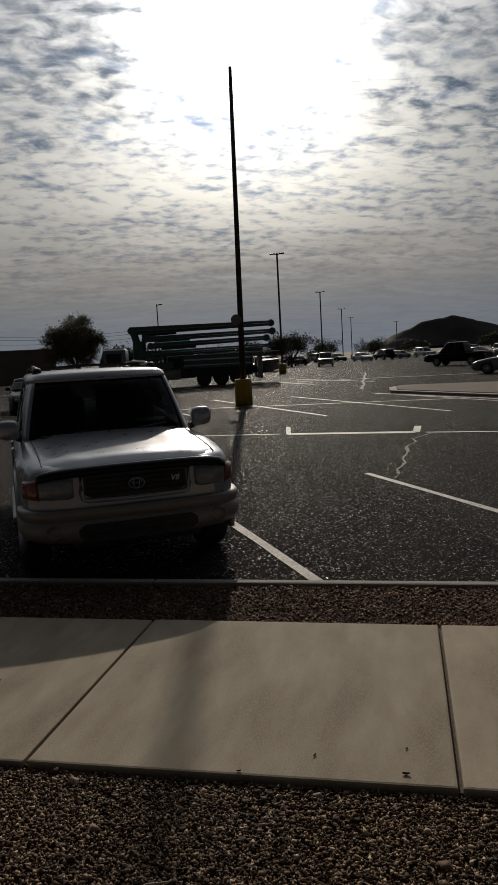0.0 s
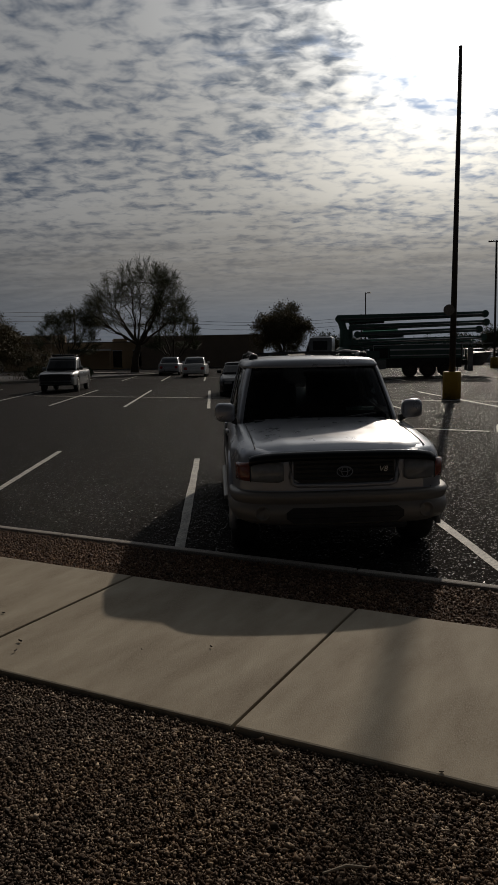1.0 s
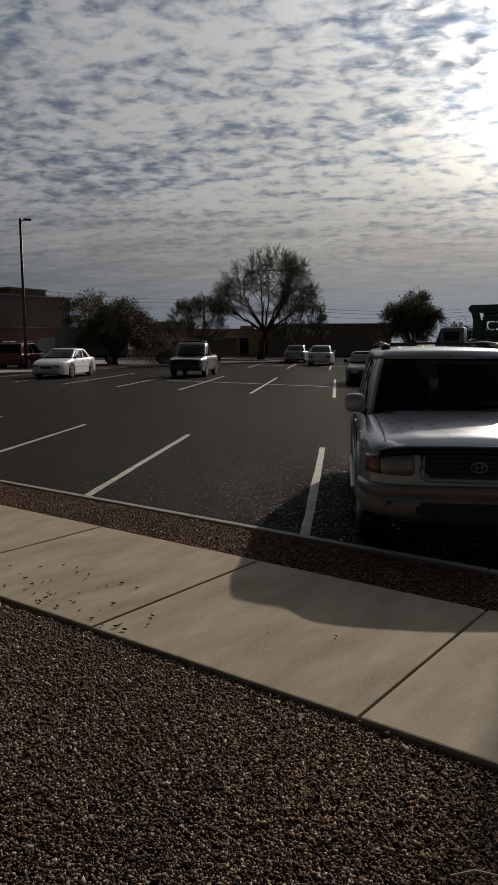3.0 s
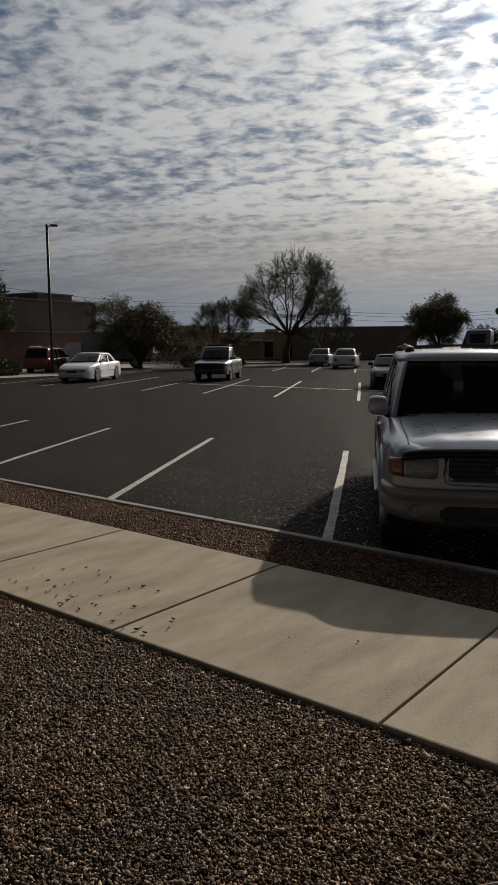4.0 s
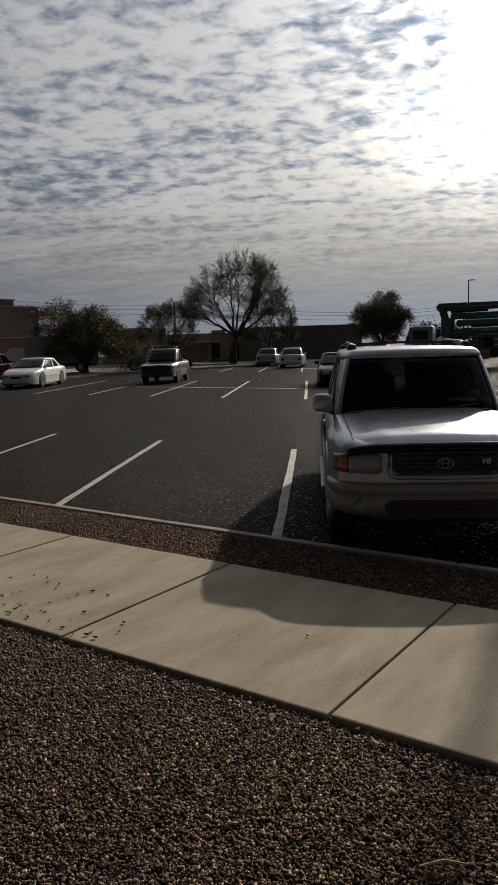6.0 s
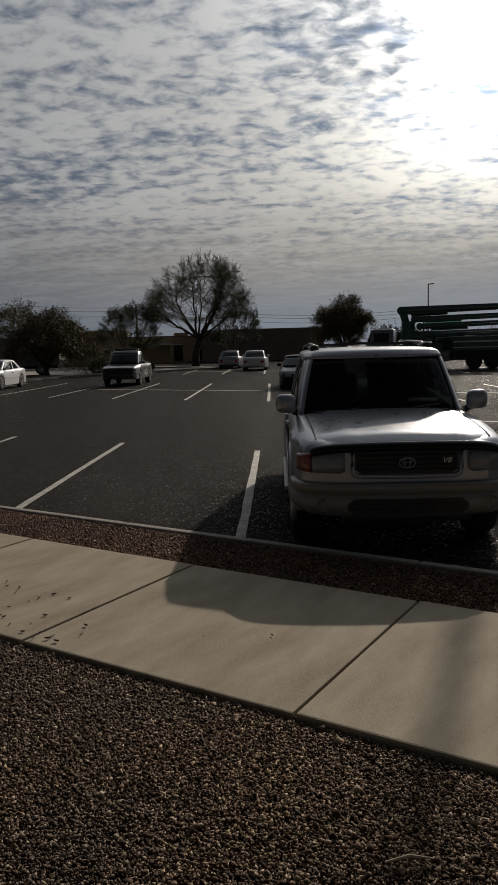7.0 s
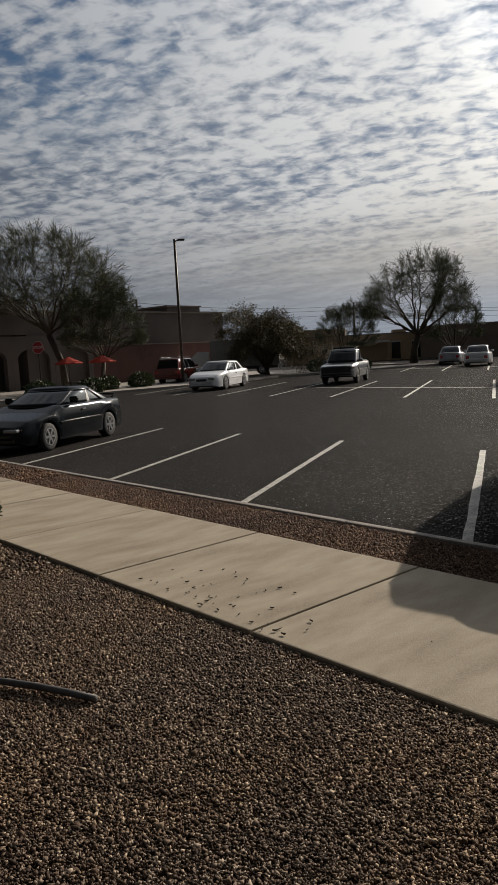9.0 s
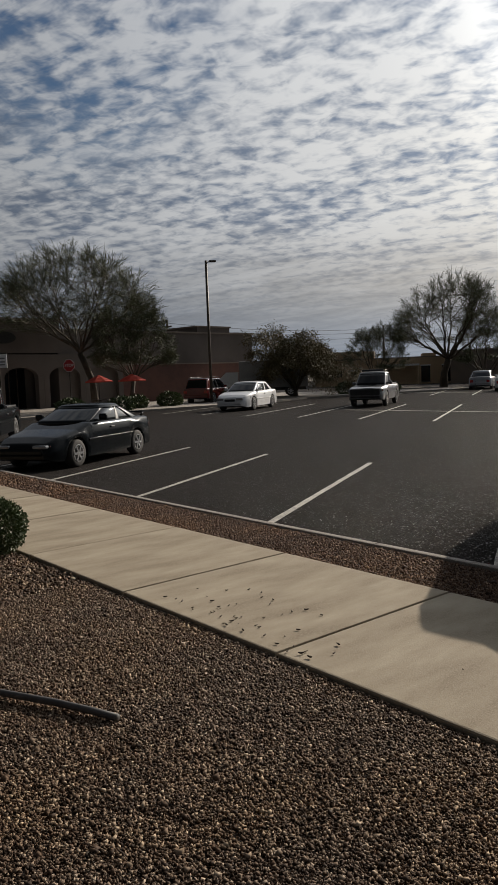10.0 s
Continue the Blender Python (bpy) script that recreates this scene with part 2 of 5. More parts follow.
def stone_material(name, dark, mid, pale):
    """Crushed stone: each stone its own tone."""
    m = bpy.data.materials.new(name)
    m.use_nodes = True
    N, L = m.node_tree.nodes, m.node_tree.links
    b = N["Principled BSDF"]
    geo = N.new("ShaderNodeNewGeometry")
    ramp = N.new("ShaderNodeValToRGB")
    els = ramp.color_ramp.elements
    els[0].color, els[1].color = (*dark, 1), (*pale, 1)
    els.new(0.55).color = (*mid, 1)
    els.new(0.86).color = (*[0.6 * a + 0.4 * c for a, c in zip(mid, pale)], 1)
    L.new(geo.outputs["Random Per Island"], ramp.inputs[0])
    tc = N.new("ShaderNodeTexCoord")
    n = N.new("ShaderNodeTexNoise")
    n.inputs["Scale"].default_value = 140.0
    L.new(tc.outputs["Object"], n.inputs["Vector"])
    mx = N.new("ShaderNodeMix")
    mx.data_type, mx.blend_type = "RGBA", "MULTIPLY"
    mx.inputs[0].default_value = 0.6
    L.new(ramp.outputs[0], mx.inputs[6]), L.new(n.outputs[0], mx.inputs[7])
    # drifts of paler, sandier stone
    drift = N.new("ShaderNodeTexNoise")
    drift.inputs["Scale"].default_value, drift.inputs["Detail"].default_value = 0.9, 3.0
    L.new(tc.outputs["Object"], drift.inputs["Vector"])
    spread = N.new("ShaderNodeMapRange")
    L.new(drift.outputs[0], spread.inputs[0])
    for i, q in enumerate((0.42, 0.62, 0.0, 1.0)):
        spread.inputs[1 + i].default_value = q
    sand = N.new("ShaderNodeMix")
    sand.data_type, sand.blend_type = "RGBA", "MULTIPLY"
    L.new(spread.outputs[0], sand.inputs[0])
    L.new(mx.outputs[2], sand.inputs[6])
    sand.inputs[7].default_value = (1.26, 1.19, 1.04, 1)
    L.new(sand.outputs[2], b.inputs["Base Color"])
    b.inputs["Roughness"].default_value = 0.72
    b.inputs["Specular IOR Level"].default_value = 0.18
    return m


def add_glints(m):
    """Polished grains scattered through the asphalt."""
    N, L = m.node_tree.nodes, m.node_tree.links
    b = N["Principled BSDF"]
    tc = N.new("ShaderNodeTexCoord")
    v = N.new("ShaderNodeTexVoronoi")
    v.inputs["Scale"].default_value = 75.0
    L.new(tc.outputs["Object"], v.inputs["Vector"])
    pick = N.new("ShaderNodeSeparateColor")
    L.new(v.outputs["Color"], pick.inputs[0])
    r = N.new("ShaderNodeMapRange")
    L.new(pick.outputs[0], r.inputs[0])
    for i, q in enumerate((0.89, 0.92, 0.01, 0.75)):
        r.inputs[1 + i].default_value = q
    L.new(r.outputs[0], b.inputs["Specular IOR Level"])
    g = N.new("ShaderNodeMapRange")
    L.new(pick.outputs[0], g.inputs[0])
    for i, q in enumerate((0.89, 0.92, 1.0, 0.22)):
        g.inputs[1 + i].default_value = q
    L.new(g.outputs[0], b.inputs["Roughness"])
    # every grain lies at a tilt of its own
    geo = N.new("ShaderNodeNewGeometry")
    tilt = N.new("ShaderNodeVectorMath")
    tilt.operation = "MULTIPLY_ADD"
    L.new(v.outputs["Color"], tilt.inputs[0])
    tilt.inputs[1].default_value = (0.0, 0.6, 0.6)
    tilt.inputs[2].default_value = (0.0, -0.3, -0.3)
    turn = N.new("ShaderNodeVectorRotate")
    turn.rotation_type = "Y_AXIS"
    turn.inputs["Angle"].default_value = math.pi / 2
    L.new(tilt.outputs[0], turn.inputs["Vector"])
    flat = N.new("ShaderNodeVectorRotate")
    flat.rotation_type = "Z_AXIS"
    flat.inputs["Angle"].default_value = 0.4
    L.new(turn.outputs[0], flat.inputs["Vector"])
    add = N.new("ShaderNodeVectorMath")
    L.new(geo.outputs["Normal"], add.inputs[0]), L.new(flat.outputs[0], add.inputs[1])
    unit = N.new("ShaderNodeVectorMath")
    unit.operation = "NORMALIZE"
    L.new(add.outputs[0], unit.inputs[0])
    bumps = [k.from_node for k in b.inputs["Normal"].links]
    L.new(unit.outputs[0], bumps[0].inputs["Normal"] if bumps else b.inputs["Normal"])


add_glints(M["asphalt"])
M["gravel"] = stone_material("gravel", (0.046, 0.029, 0.020), (0.155, 0.098, 0.064), (0.64, 0.51, 0.38))
M["gravel_red"] = stone_material("gravel_red", (0.060, 0.034, 0.022), (0.155, 0.088, 0.055), (0.42, 0.28, 0.19))


def glass_material():
    m = bpy.data.materials.new("window_glass")
    m.use_nodes = True
    b = m.node_tree.nodes["Principled BSDF"]
    b.inputs["Base Color"].default_value = (0.025, 0.03, 0.032, 1)
    b.inputs["Roughness"].default_value, b.inputs["Transmission Weight"].default_value, b.inputs["IOR"].default_value = 0.02, 1.0, 1.1
    b.inputs["Coat Weight"].default_value, b.inputs["Coat Roughness"].default_value = 0.35, 0.02
    return m


M["glass"] = glass_material()

# ---- building helpers ----


def mesh_ob(name, verts, faces, mat, parent=None, label="", smooth=False):
    me = bpy.data.meshes.new(name)
    me.from_pydata([tuple(v) for v in verts], [], faces)
    me.materials.append(M[mat] if isinstance(mat, str) else mat)
    if smooth:
        me.polygons.foreach_set("use_smooth", [True] * len(me.polygons))
    me.update()
    ob = new(name, me)
    if parent:
        ob.parent = parent
    if label:
        tagged(ob, label)
    return ob


def part(name, bm, mat, parent, label="", smooth=False):
    """One bmesh as one mesh object under a thing or a part."""
    me = bpy.data.meshes.new(name)
    bmesh.ops.recalc_face_normals(bm, faces=bm.faces)
    for f in bm.faces:
        f.smooth = smooth
    bm.to_mesh(me)
    bm.free()
    me.materials.append(M[mat] if isinstance(mat, str) else mat)
    ob = new(name, me)
    if parent:
        ob.parent = parent
    if label:
        tagged(ob, label)
    return ob


def thing(name, at, label, category, group="", kind="", turn=0.0):
    ob = new(name)
    ob.matrix_basis = pose(*at, 0, 0, turn)
    return tagged(ob, label, category, group, kind)


def box_bm(size, at=(0, 0, 0), bevel=0.0, bm=None, turn=None, segments=2):
    """A box with rounded edges; at is the middle of its base."""
    b = bmesh.new()
    m = Matrix.Translation((at[0], at[1], at[2] + size[2] / 2)) @ (turn or Matrix.Identity(4)) @ Matrix.Diagonal((*size, 1))
    bmesh.ops.create_cube(b, size=1.0, matrix=m)
    if bevel:
        bmesh.ops.bevel(b, geom=b.edges[:], offset=bevel, segments=segments, profile=0.6, affect="EDGES")
    if bm is None:
        return b
    join(bm, b)
    return bm


def join(bm, other):
    me = bpy.data.meshes.new("tmp")
    other.to_mesh(me)
    other.free()
    bm.from_mesh(me)
    bpy.data.meshes.remove(me)


def tube_bm(points, radii, sides=8, bm=None):
    """A tapered tube along points."""
    bm = bm or bmesh.new()
    rings = []
    for i, p in enumerate(points):
        p = Vector(p)
        a, c = Vector(points[max(i - 1, 0)]), Vector(points[min(i + 1, len(points) - 1)])
        q = (c - a).to_track_quat("Z", "Y")
        r = radii[i] if hasattr(radii, "__len__") else radii
        rings.append([bm.verts.new(p + q @ Vector((math.cos(2 * math.pi * k / sides) * r, math.sin(2 * math.pi * k / sides) * r, 0))) for k in range(sides)])
    for u, v in zip(rings, rings[1:]):
        for k in range(sides):
            bm.faces.new((u[k], u[(k + 1) % sides], v[(k + 1) % sides], v[k]))
    bm.faces.new(rings[0][::-1]), bm.faces.new(rings[-1])
    return bm


def disc_bm(profile, sides=28, axis="Y", bm=None, at=(0, 0, 0)):
    """A body of revolution round the y axis (or x, z): profile of (radius, along)."""
    bm = bm or bmesh.new()
    rings = []
    for r, a in profile:
        ring = []
        for k in range(sides):
            c, s = math.cos(2 * math.pi * k / sides) * r, math.sin(2 * math.pi * k / sides) * r
            p = {"Y": (c, a, s), "X": (a, c, s), "Z": (c, s, a)}[axis]
            ring.append(bm.verts.new(Vector(p) + Vector(at)))
        rings.append(ring)
    for u, v in zip(rings, rings[1:]):
        for k in range(sides):
            bm.faces.new((u[k], u[(k + 1) % sides], v[(k + 1) % sides], v[k]))
    bm.faces.new(rings[0][::-1]), bm.faces.new(rings[-1])
    return bm


def loft_bm(rings, bm=None, closed=True, caps=True):
    bm = bm or bmesh.new()
    made = [[bm.verts.new(p) for p in ring] for ring in rings]
    n = len(made[0])
    for u, v in zip(made, made[1:]):
        for k in range(n if closed else n - 1):
            bm.faces.new((u[k], u[(k + 1) % n], v[(k + 1) % n], v[k]))
    if caps:
        bm.faces.new(made[0][::-1]), bm.faces.new(made[-1])
    return bm


def prism_bm(outline, z0, z1, bm=None):
    return loft_bm([[(x, y, z0) for x, y in outline], [(x, y, z1) for x, y in outline]], bm)


# ---- ground ----
LOT = -0.15
ground = tagged(mesh_ob("ground", [(-2500, -2500, -0.22), (2500, -2500, -0.22), (2500, 2500, -0.22), (-2500, 2500, -0.22)], [(0, 1, 2, 3)], "desert"), "dry bare desert ground reaching the horizon", "ground", kind="structure")
lot = tagged(part("road", box_bm((260, 197.5, 0.3), (-20, 2.66 + 98.75, LOT - 0.3)), "asphalt", None), "dark worn asphalt of a parking lot", "parking lot", kind="structure")
bed = tagged(part("gravel_bed_base", box_bm((60, 14, 0.3), (-10, -7.0, -0.342)), "soil", None), "brown earth under the crushed stone bed", "ground", kind="structure")
strip = tagged(part("gravel_strip_base", box_bm((60, 0.80, 0.3), (-10, 1.73 + 0.402, -0.34)), "soil", None), "brown earth of the strip behind the kerb", "ground", kind="structure")

SLAB = 1.825
pavement = tagged(new("pavement"), "pale concrete pavement of square cast slabs", "pavement", kind="structure")


def slab_mesh():
    bm = box_bm((SLAB - 0.018, 1.725, 0.12), (0, 0, -0.12), 0.012)
    me = bpy.data.meshes.new("slab")
    bm.to_mesh(me)
    bm.free()
    me.materials.append(M["concrete"])
    return me


slab_data = slab_mesh()
for k in range(-16, 6):
    s = new("slab", slab_data)
    s.parent = pavement
    s.location = ((k + 0.5) * SLAB, 0.8625, random.uniform(-0.003, 0.003))
    s.rotation_euler = (0, 0, 0)
part("joint_filler", box_bm((45, 1.70, 0.10), (-10, 0.8625, -0.125)), "soil", pavement, "dirt packed in the joints")

kerb = tagged(new("kerb"), "weathered concrete kerb beside the lot", "kerb", kind="structure")
for k in range(-14, 6):
    part("kerb_stone", box_bm((2.99, 0.090, 0.42), (k * 3.0 + 1.2, 2.600, -0.43), 0.018), "kerb", kerb)


def stripe(a, b, width=0.10, wobble=0.0, mat="paint_line"):
    """A painted line on the lot with slightly uneven edges."""
    a, b = Vector(a), Vector(b)
    n = max(2, int((b - a).length / 0.4))
    d = (b - a).normalized()
    side = Vector((-d.y, d.x)) * width / 2
    v, f = [], []
    for i in range(n + 1):
        p = a.lerp(b, i / n)
        for s in (1, -1):
            e = p + side * s * random.uniform(0.88, 1.12) + Vector((-d.y, d.x)) * random.uniform(-wobble, wobble)
            v.append((e.x, e.y, LOT + 0.004))
    for i in range(n):
        f.append((2 * i, 2 * i + 1, 2 * i + 3, 2 * i + 2))
    ob = mesh_ob("parking_line", v, f, mat)
    ob.parent = markings
    return ob


markings = tagged(new("road_markings"), "worn white painted lines of angled parking bays", "road marking", kind="structure")
for k in range(-5, 4):
    x = -2.317 + 3.16 * k
    stripe((x + 0.29, 2.68), (x - 2.93, 8.33))
for k in range(-8, 7):
    x = -14.67 + 3.52 * k
    stripe((x, 18.8), (x - 6.1, 29.3), 0.11)
stripe((-24, 24.1), (30, 23.6), 0.15)
for k in range(-12, 9):
    x = -28.0 + 3.5 * k
    stripe((x, 41.0), (x - 6.1, 51.5), 0.12)
stripe((-70, 46.2), (20, 46.2), 0.25)
stripe((-0.99, 14.14), (1.89, 13.72), 0.30, 0.02)
stripe((-0.99, 14.14), (-1.25, 15.8), 0.11)
stripe((1.89, 13.72), (1.95, 15.0), 0.16)
stripe((-5.5, 14.6), (-1.2, 14.2), 0.12), stripe((2.1, 13.6), (7.0, 12.6), 0.12)

# ---- vehicles ----


def profile(points, x):
    xs, ys = zip(*points)
    return float(np.interp(x, xs, ys))


def wheel(parent, x, y, r, width, rim_mat, side, spokes=6):
    w = new("wheel")
    w.parent = parent
    w.matrix_basis = pose(x, y, r)
    h = width / 2
    part("tyre", disc_bm([(r * 0.62, -h * 0.9), (r * 0.9, -h), (r * 0.985, -h * 0.75), (r, -h * 0.3), (r, h * 0.3), (r * 0.985, h * 0.75), (r * 0.9, h), (r * 0.62, h * 0.9)], 26), "tyre", w, smooth=True)
    bm = disc_bm([(r * 0.64, side * h * 0.55), (r * 0.64, side * h * 0.98), (r * 0.57, side * h * 0.99), (r * 0.53, side * h * 0.72), (r * 0.30, side * h * 0.80), (r * 0.14, side * h * 1.02), (r * 0.02, side * h * 1.05)], 24)
    for k in range(spokes):
        a = 2 * math.pi * k / spokes
        t = Matrix.Rotation(a, 4, "Y") @ Matrix.Translation((r * 0.36, side * h * 0.92, 0))
        b = bmesh.new()
        bmesh.ops.create_cube(b, size=1.0, matrix=t @ Matrix.Diagonal((r * 0.46, 0.03, r * 0.15, 1)))
        join(bm, b)
    part("rim", bm, rim_mat, w)
    return w


def car_body(L, W, belt, bottom, plan, wheels, r, crown=0.03, tuck=0.90, step=0.11):
    """The lower body of a car, x from 0 at the tail to L at the nose, with open wheel arches."""
    xs = set(np.linspace(0, L, int(L / step)).round(3))
    R = r + 0.06
    for xw in wheels:
        xs |= {round(xw + R * math.sin(a), 3) for a in np.linspace(-1.5, 1.5, 11)}
    xs |= {round(p[0], 3) for p in belt} | {0.03, L - 0.03}
    rings = []
    for x in sorted(v for v in xs if 0 <= v <= L):
        zt, zb, w = profile(belt, x), profile(bottom, x), W / 2 * profile(plan, x)
        sl = zb
        for xw in wheels:
            if abs(x - xw) < R:
                sl = max(sl, r + math.sqrt(R * R - (x - xw) ** 2))
        sl = min(sl, zt - 0.12)
        inner = 0.64 * W / 2 if sl > zb + 0.02 else 0.9 * w
        half = [(0, zb), (min(inner, 0.9 * w), zb), (min(inner, 0.93 * w) if sl > zb + 0.02 else 0.95 * w, max(zb, sl - 0.01)), (0.985 * w, sl), (w, sl + 0.30 * (zt - sl)), (w * 0.998, sl + 0.55 * (zt - sl)), (w * 0.985, zt - 0.32 * (zt - sl)), (w * 0.965, zt - 0.075), (w * 0.935, zt - 0.03), (w * tuck, zt - 0.004), (w * 0.80, zt + crown * 0.3), (w * 0.45, zt + crown * 0.8), (0, zt + crown)]
        rings.append([(x, y, z) for y, z in half] + [(x, -y, z) for y, z in half[-2:0:-1]])
    return loft_bm(rings)


def greenhouse(low, top, z0, z1, w0, w1, curve=0.16, corner=0.26, nose=0.86):
    """The rounded glass house of a car: a function of height giving its outline, and the stations of its pillars.
    low, top: (tail, front) at the belt and under the roof."""

    def ring(s, out=0.0, z=None, inset=0.0):
        xr, xf = low[0] + (top[0] - low[0]) * s, low[1] + (top[1] - low[1]) * s
        w = w0 + (w1 - w0) * max(s, 0.0) ** 1.2 + out
        xr, xf = xr - out, xf + out
        c = corner * (1 - 0.25 * s)
        half = []
        for t in np.linspace(0, 1, 7):
            half.append((xf - curve * t**2, w * nose * t))
        for t in np.linspace(0, 1, 6)[1:]:
            a = t * math.pi / 2
            half.append((xf - curve - (c + 0.10) * (1 - math.cos(a)) ** 0.9 - 0.16 * t, w * (nose + (1 - nose) * math.sin(a))))
        x_front, x_rear = half[-1][0], xr + c * 0.8
        for t in np.linspace(0, 1, 13)[1:]:
            half.append((x_front + (x_rear - x_front) * t, w * (1 - 0.05 * t**2)))
        for t in np.linspace(0, 1, 6)[1:]:
            a = t * math.pi / 2
            half.append((x_rear - c * 0.8 * math.sin(a), w * (0.95 - 0.17 * (1 - math.cos(a)))))
        for t in np.linspace(0, 1, 4)[1:]:
            half.append((xr, w * 0.78 * (1 - t)))
        if inset:
            cx = (xr + xf) / 2
            half = [(cx + (x - cx) * (1 - inset / (xf - xr) * 1.5), y * (1 - inset / w)) for x, y in half]
        zz = z0 + (z1 - z0) * s if z is None else z
        return [(x, y, zz) for x, y in half] + [(x, -y, zz) for x, y in half[-2:0:-1]]

    return ring


A_PILLAR, D_PILLAR = (6, 8), (21, 26)


def pillar_bm(ring, i0, i1, side, s0=-0.03, s1=1.0, out=0.012):
    """A strip of the house's surface between two stations, as a solid post."""
    rows = []
    n = len(ring(0))
    for s in np.linspace(s0, s1, 7):
        o, q = ring(s, out), ring(s, -0.03)
        idx = [i if side > 0 else (n - i) % n for i in range(i0, i1 + 1)]
        rows.append([o[i] for i in idx] + [q[i] for i in reversed(idx)])
    return loft_bm(rows)


def roof_bm(ring, H, z1, lip=0.94):
    """The roof skin: from its lip over the glass up to a shallow crown."""
    rise = H - z1
    rows = [ring(lip, 0.004), ring(lip, 0.014), ring(0.98, 0.014), ring(1.0, 0.010)]
    for f, inset in ((0.32, 0.02), (0.58, 0.065), (0.76, 0.14), (0.89, 0.27), (0.97, 0.44), (1.0, 0.60)):
        rows.append(ring(1.0, 0.010, z1 + rise * f, inset))
    return loft_bm(rows)


def bar_between(a, b, w, h, bm, inset=0.0):
    a, b = Vector(a), Vector(b)
    t = Matrix.Translation((a + b) / 2) @ (b - a).to_track_quat("X", "Z").to_matrix().to_4x4() @ Matrix.Diagonal(((b - a).length, w, h, 1))
    c = bmesh.new()
    bmesh.ops.create_cube(c, size=1.0, matrix=t)
    bmesh.ops.bevel(c, geom=c.edges[:], offset=min(w, h) * 0.3, segments=1, affect="EDGES")
    join(bm, c)
    return bm


def vehicle(name, at, turn, label, category, L, W, H, paint, belt, bottom, plan, wheels, r, cab_low, cab_top, w1=0.80, belt_z=0.95, bed=None, lamps=True, rack=False, pillars=(0.5,), scale=1.0, tail=True, rim="rim", spoiler=False, lamp_h=0.13, group="parked vehicles"):
    """A parked car: body, glazed cabin, roof, pillars, wheels, lamps and bumpers."""
    car = thing(name, at, label, category, group, turn=turn)
    car.scale = (scale,) * 3
    off = -L / 2
    tail_z = profile(belt, 0.2)

    def sh(bm):
        bmesh.ops.translate(bm, vec=(off, 0, 0), verts=bm.verts)
        return bm

    body = part("body", sh(car_body(L, W, belt, bottom, plan, wheels, r)), paint, car, smooth=True)
    mod = body.modifiers.new("edges", "EDGE_SPLIT")
    mod.split_angle = radians(38)
    z1 = H - 0.085
    ring = greenhouse(cab_low, cab_top, belt_z - 0.03, z1, W / 2 * 0.895, W / 2 * w1)
    part("window", sh(loft_bm([ring(f) for f in np.linspace(0, 1, 5)])), "tint", car, "dark tinted glass", True)
    part("roof", sh(roof_bm(ring, H, z1)), paint, car, smooth=True)
    for s in (-1, 1):
        for i0, i1 in (A_PILLAR, D_PILLAR):
            part("pillar", sh(pillar_bm(ring, i0, i1, s)), paint, car, smooth=True)
        for f in pillars:
            i = 11 + round(f * 11)
            part("pillar", sh(pillar_bm(ring, i, i + 1, s, out=0.006)), "black_plastic" if paint != "white_paint" else paint, car)
        part("mirror", sh(box_bm((0.11, 0.20, 0.15), (cab_low[1] - 0.66, s * (W / 2 * 0.90 + 0.10), belt_z + 0.02), 0.05, segments=3)), paint, car, smooth=True)
        part("door_handle", sh(box_bm((0.16, 0.03, 0.035), (L * 0.47, s * (W / 2 - 0.004), belt_z - 0.17), 0.01)), "black_plastic", car)
        part("side_moulding", sh(box_bm((L * 0.42, 0.025, 0.05), (L * 0.49, s * (W / 2 - 0.002), belt_z - 0.40), 0.01)), paint, car)
    if spoiler:
        part("spoiler", sh(tube_bm([(0.30, -W * 0.36, tail_z + 0.01), (0.14, -W * 0.36, tail_z + 0.10), (0.10, 0, tail_z + 0.12), (0.14, W * 0.36, tail_z + 0.10), (0.30, W * 0.36, tail_z + 0.01)], 0.025, 6)), paint, car, smooth=True)
    for xw in wheels:
        for s in (-1, 1):
            wheel(car, xw + off, s * (W / 2 - 0.125), r, 0.21, rim, s)
    nose, n_z = profile(plan, L) * W / 2, profile(belt, L)
    if lamps:
        for s in (-1, 1):
            part("headlight", sh(box_bm((0.26, 0.34, lamp_h), (L - 0.115, s * (nose - 0.10), profile(belt, L - 0.2) - 0.06 - lamp_h), 0.04, segments=3)), "lamp_glass", car, "clear headlight")
            part("turn_signal", sh(box_bm((0.16, 0.10, lamp_h * 0.85), (L - 0.20, s * (nose + 0.045), profile(belt, L - 0.2) - 0.06 - lamp_h * 0.92), 0.03)), "amber", car, "amber side lamp")
            part("tail_light", sh(box_bm((0.14, 0.24, 0.20), (0.03, s * (profile(plan, 0) * W / 2 - 0.12), profile(belt, 0) - 0.26), 0.03)), "red_glass", car, "red tail light")
        if not spoiler:
            part("grille", sh(box_bm((0.10, nose * 0.90, 0.11), (L - 0.01, 0, profile(belt, L - 0.2) - 0.22), 0.03)), "black_plastic", car)
        part("front_bumper", sh(box_bm((0.14, 2 * nose * 0.96, 0.16), (L - 0.03, 0, profile(bottom, L) + 0.06), 0.05)), paint if rim != "rim_dark" else "black_plastic", car)
        part("rear_bumper", sh(box_bm((0.14, 2 * profile(plan, 0) * W / 2 * 0.97, 0.16), (0.03, 0, profile(bottom, 0) + 0.06), 0.05)), paint, car)
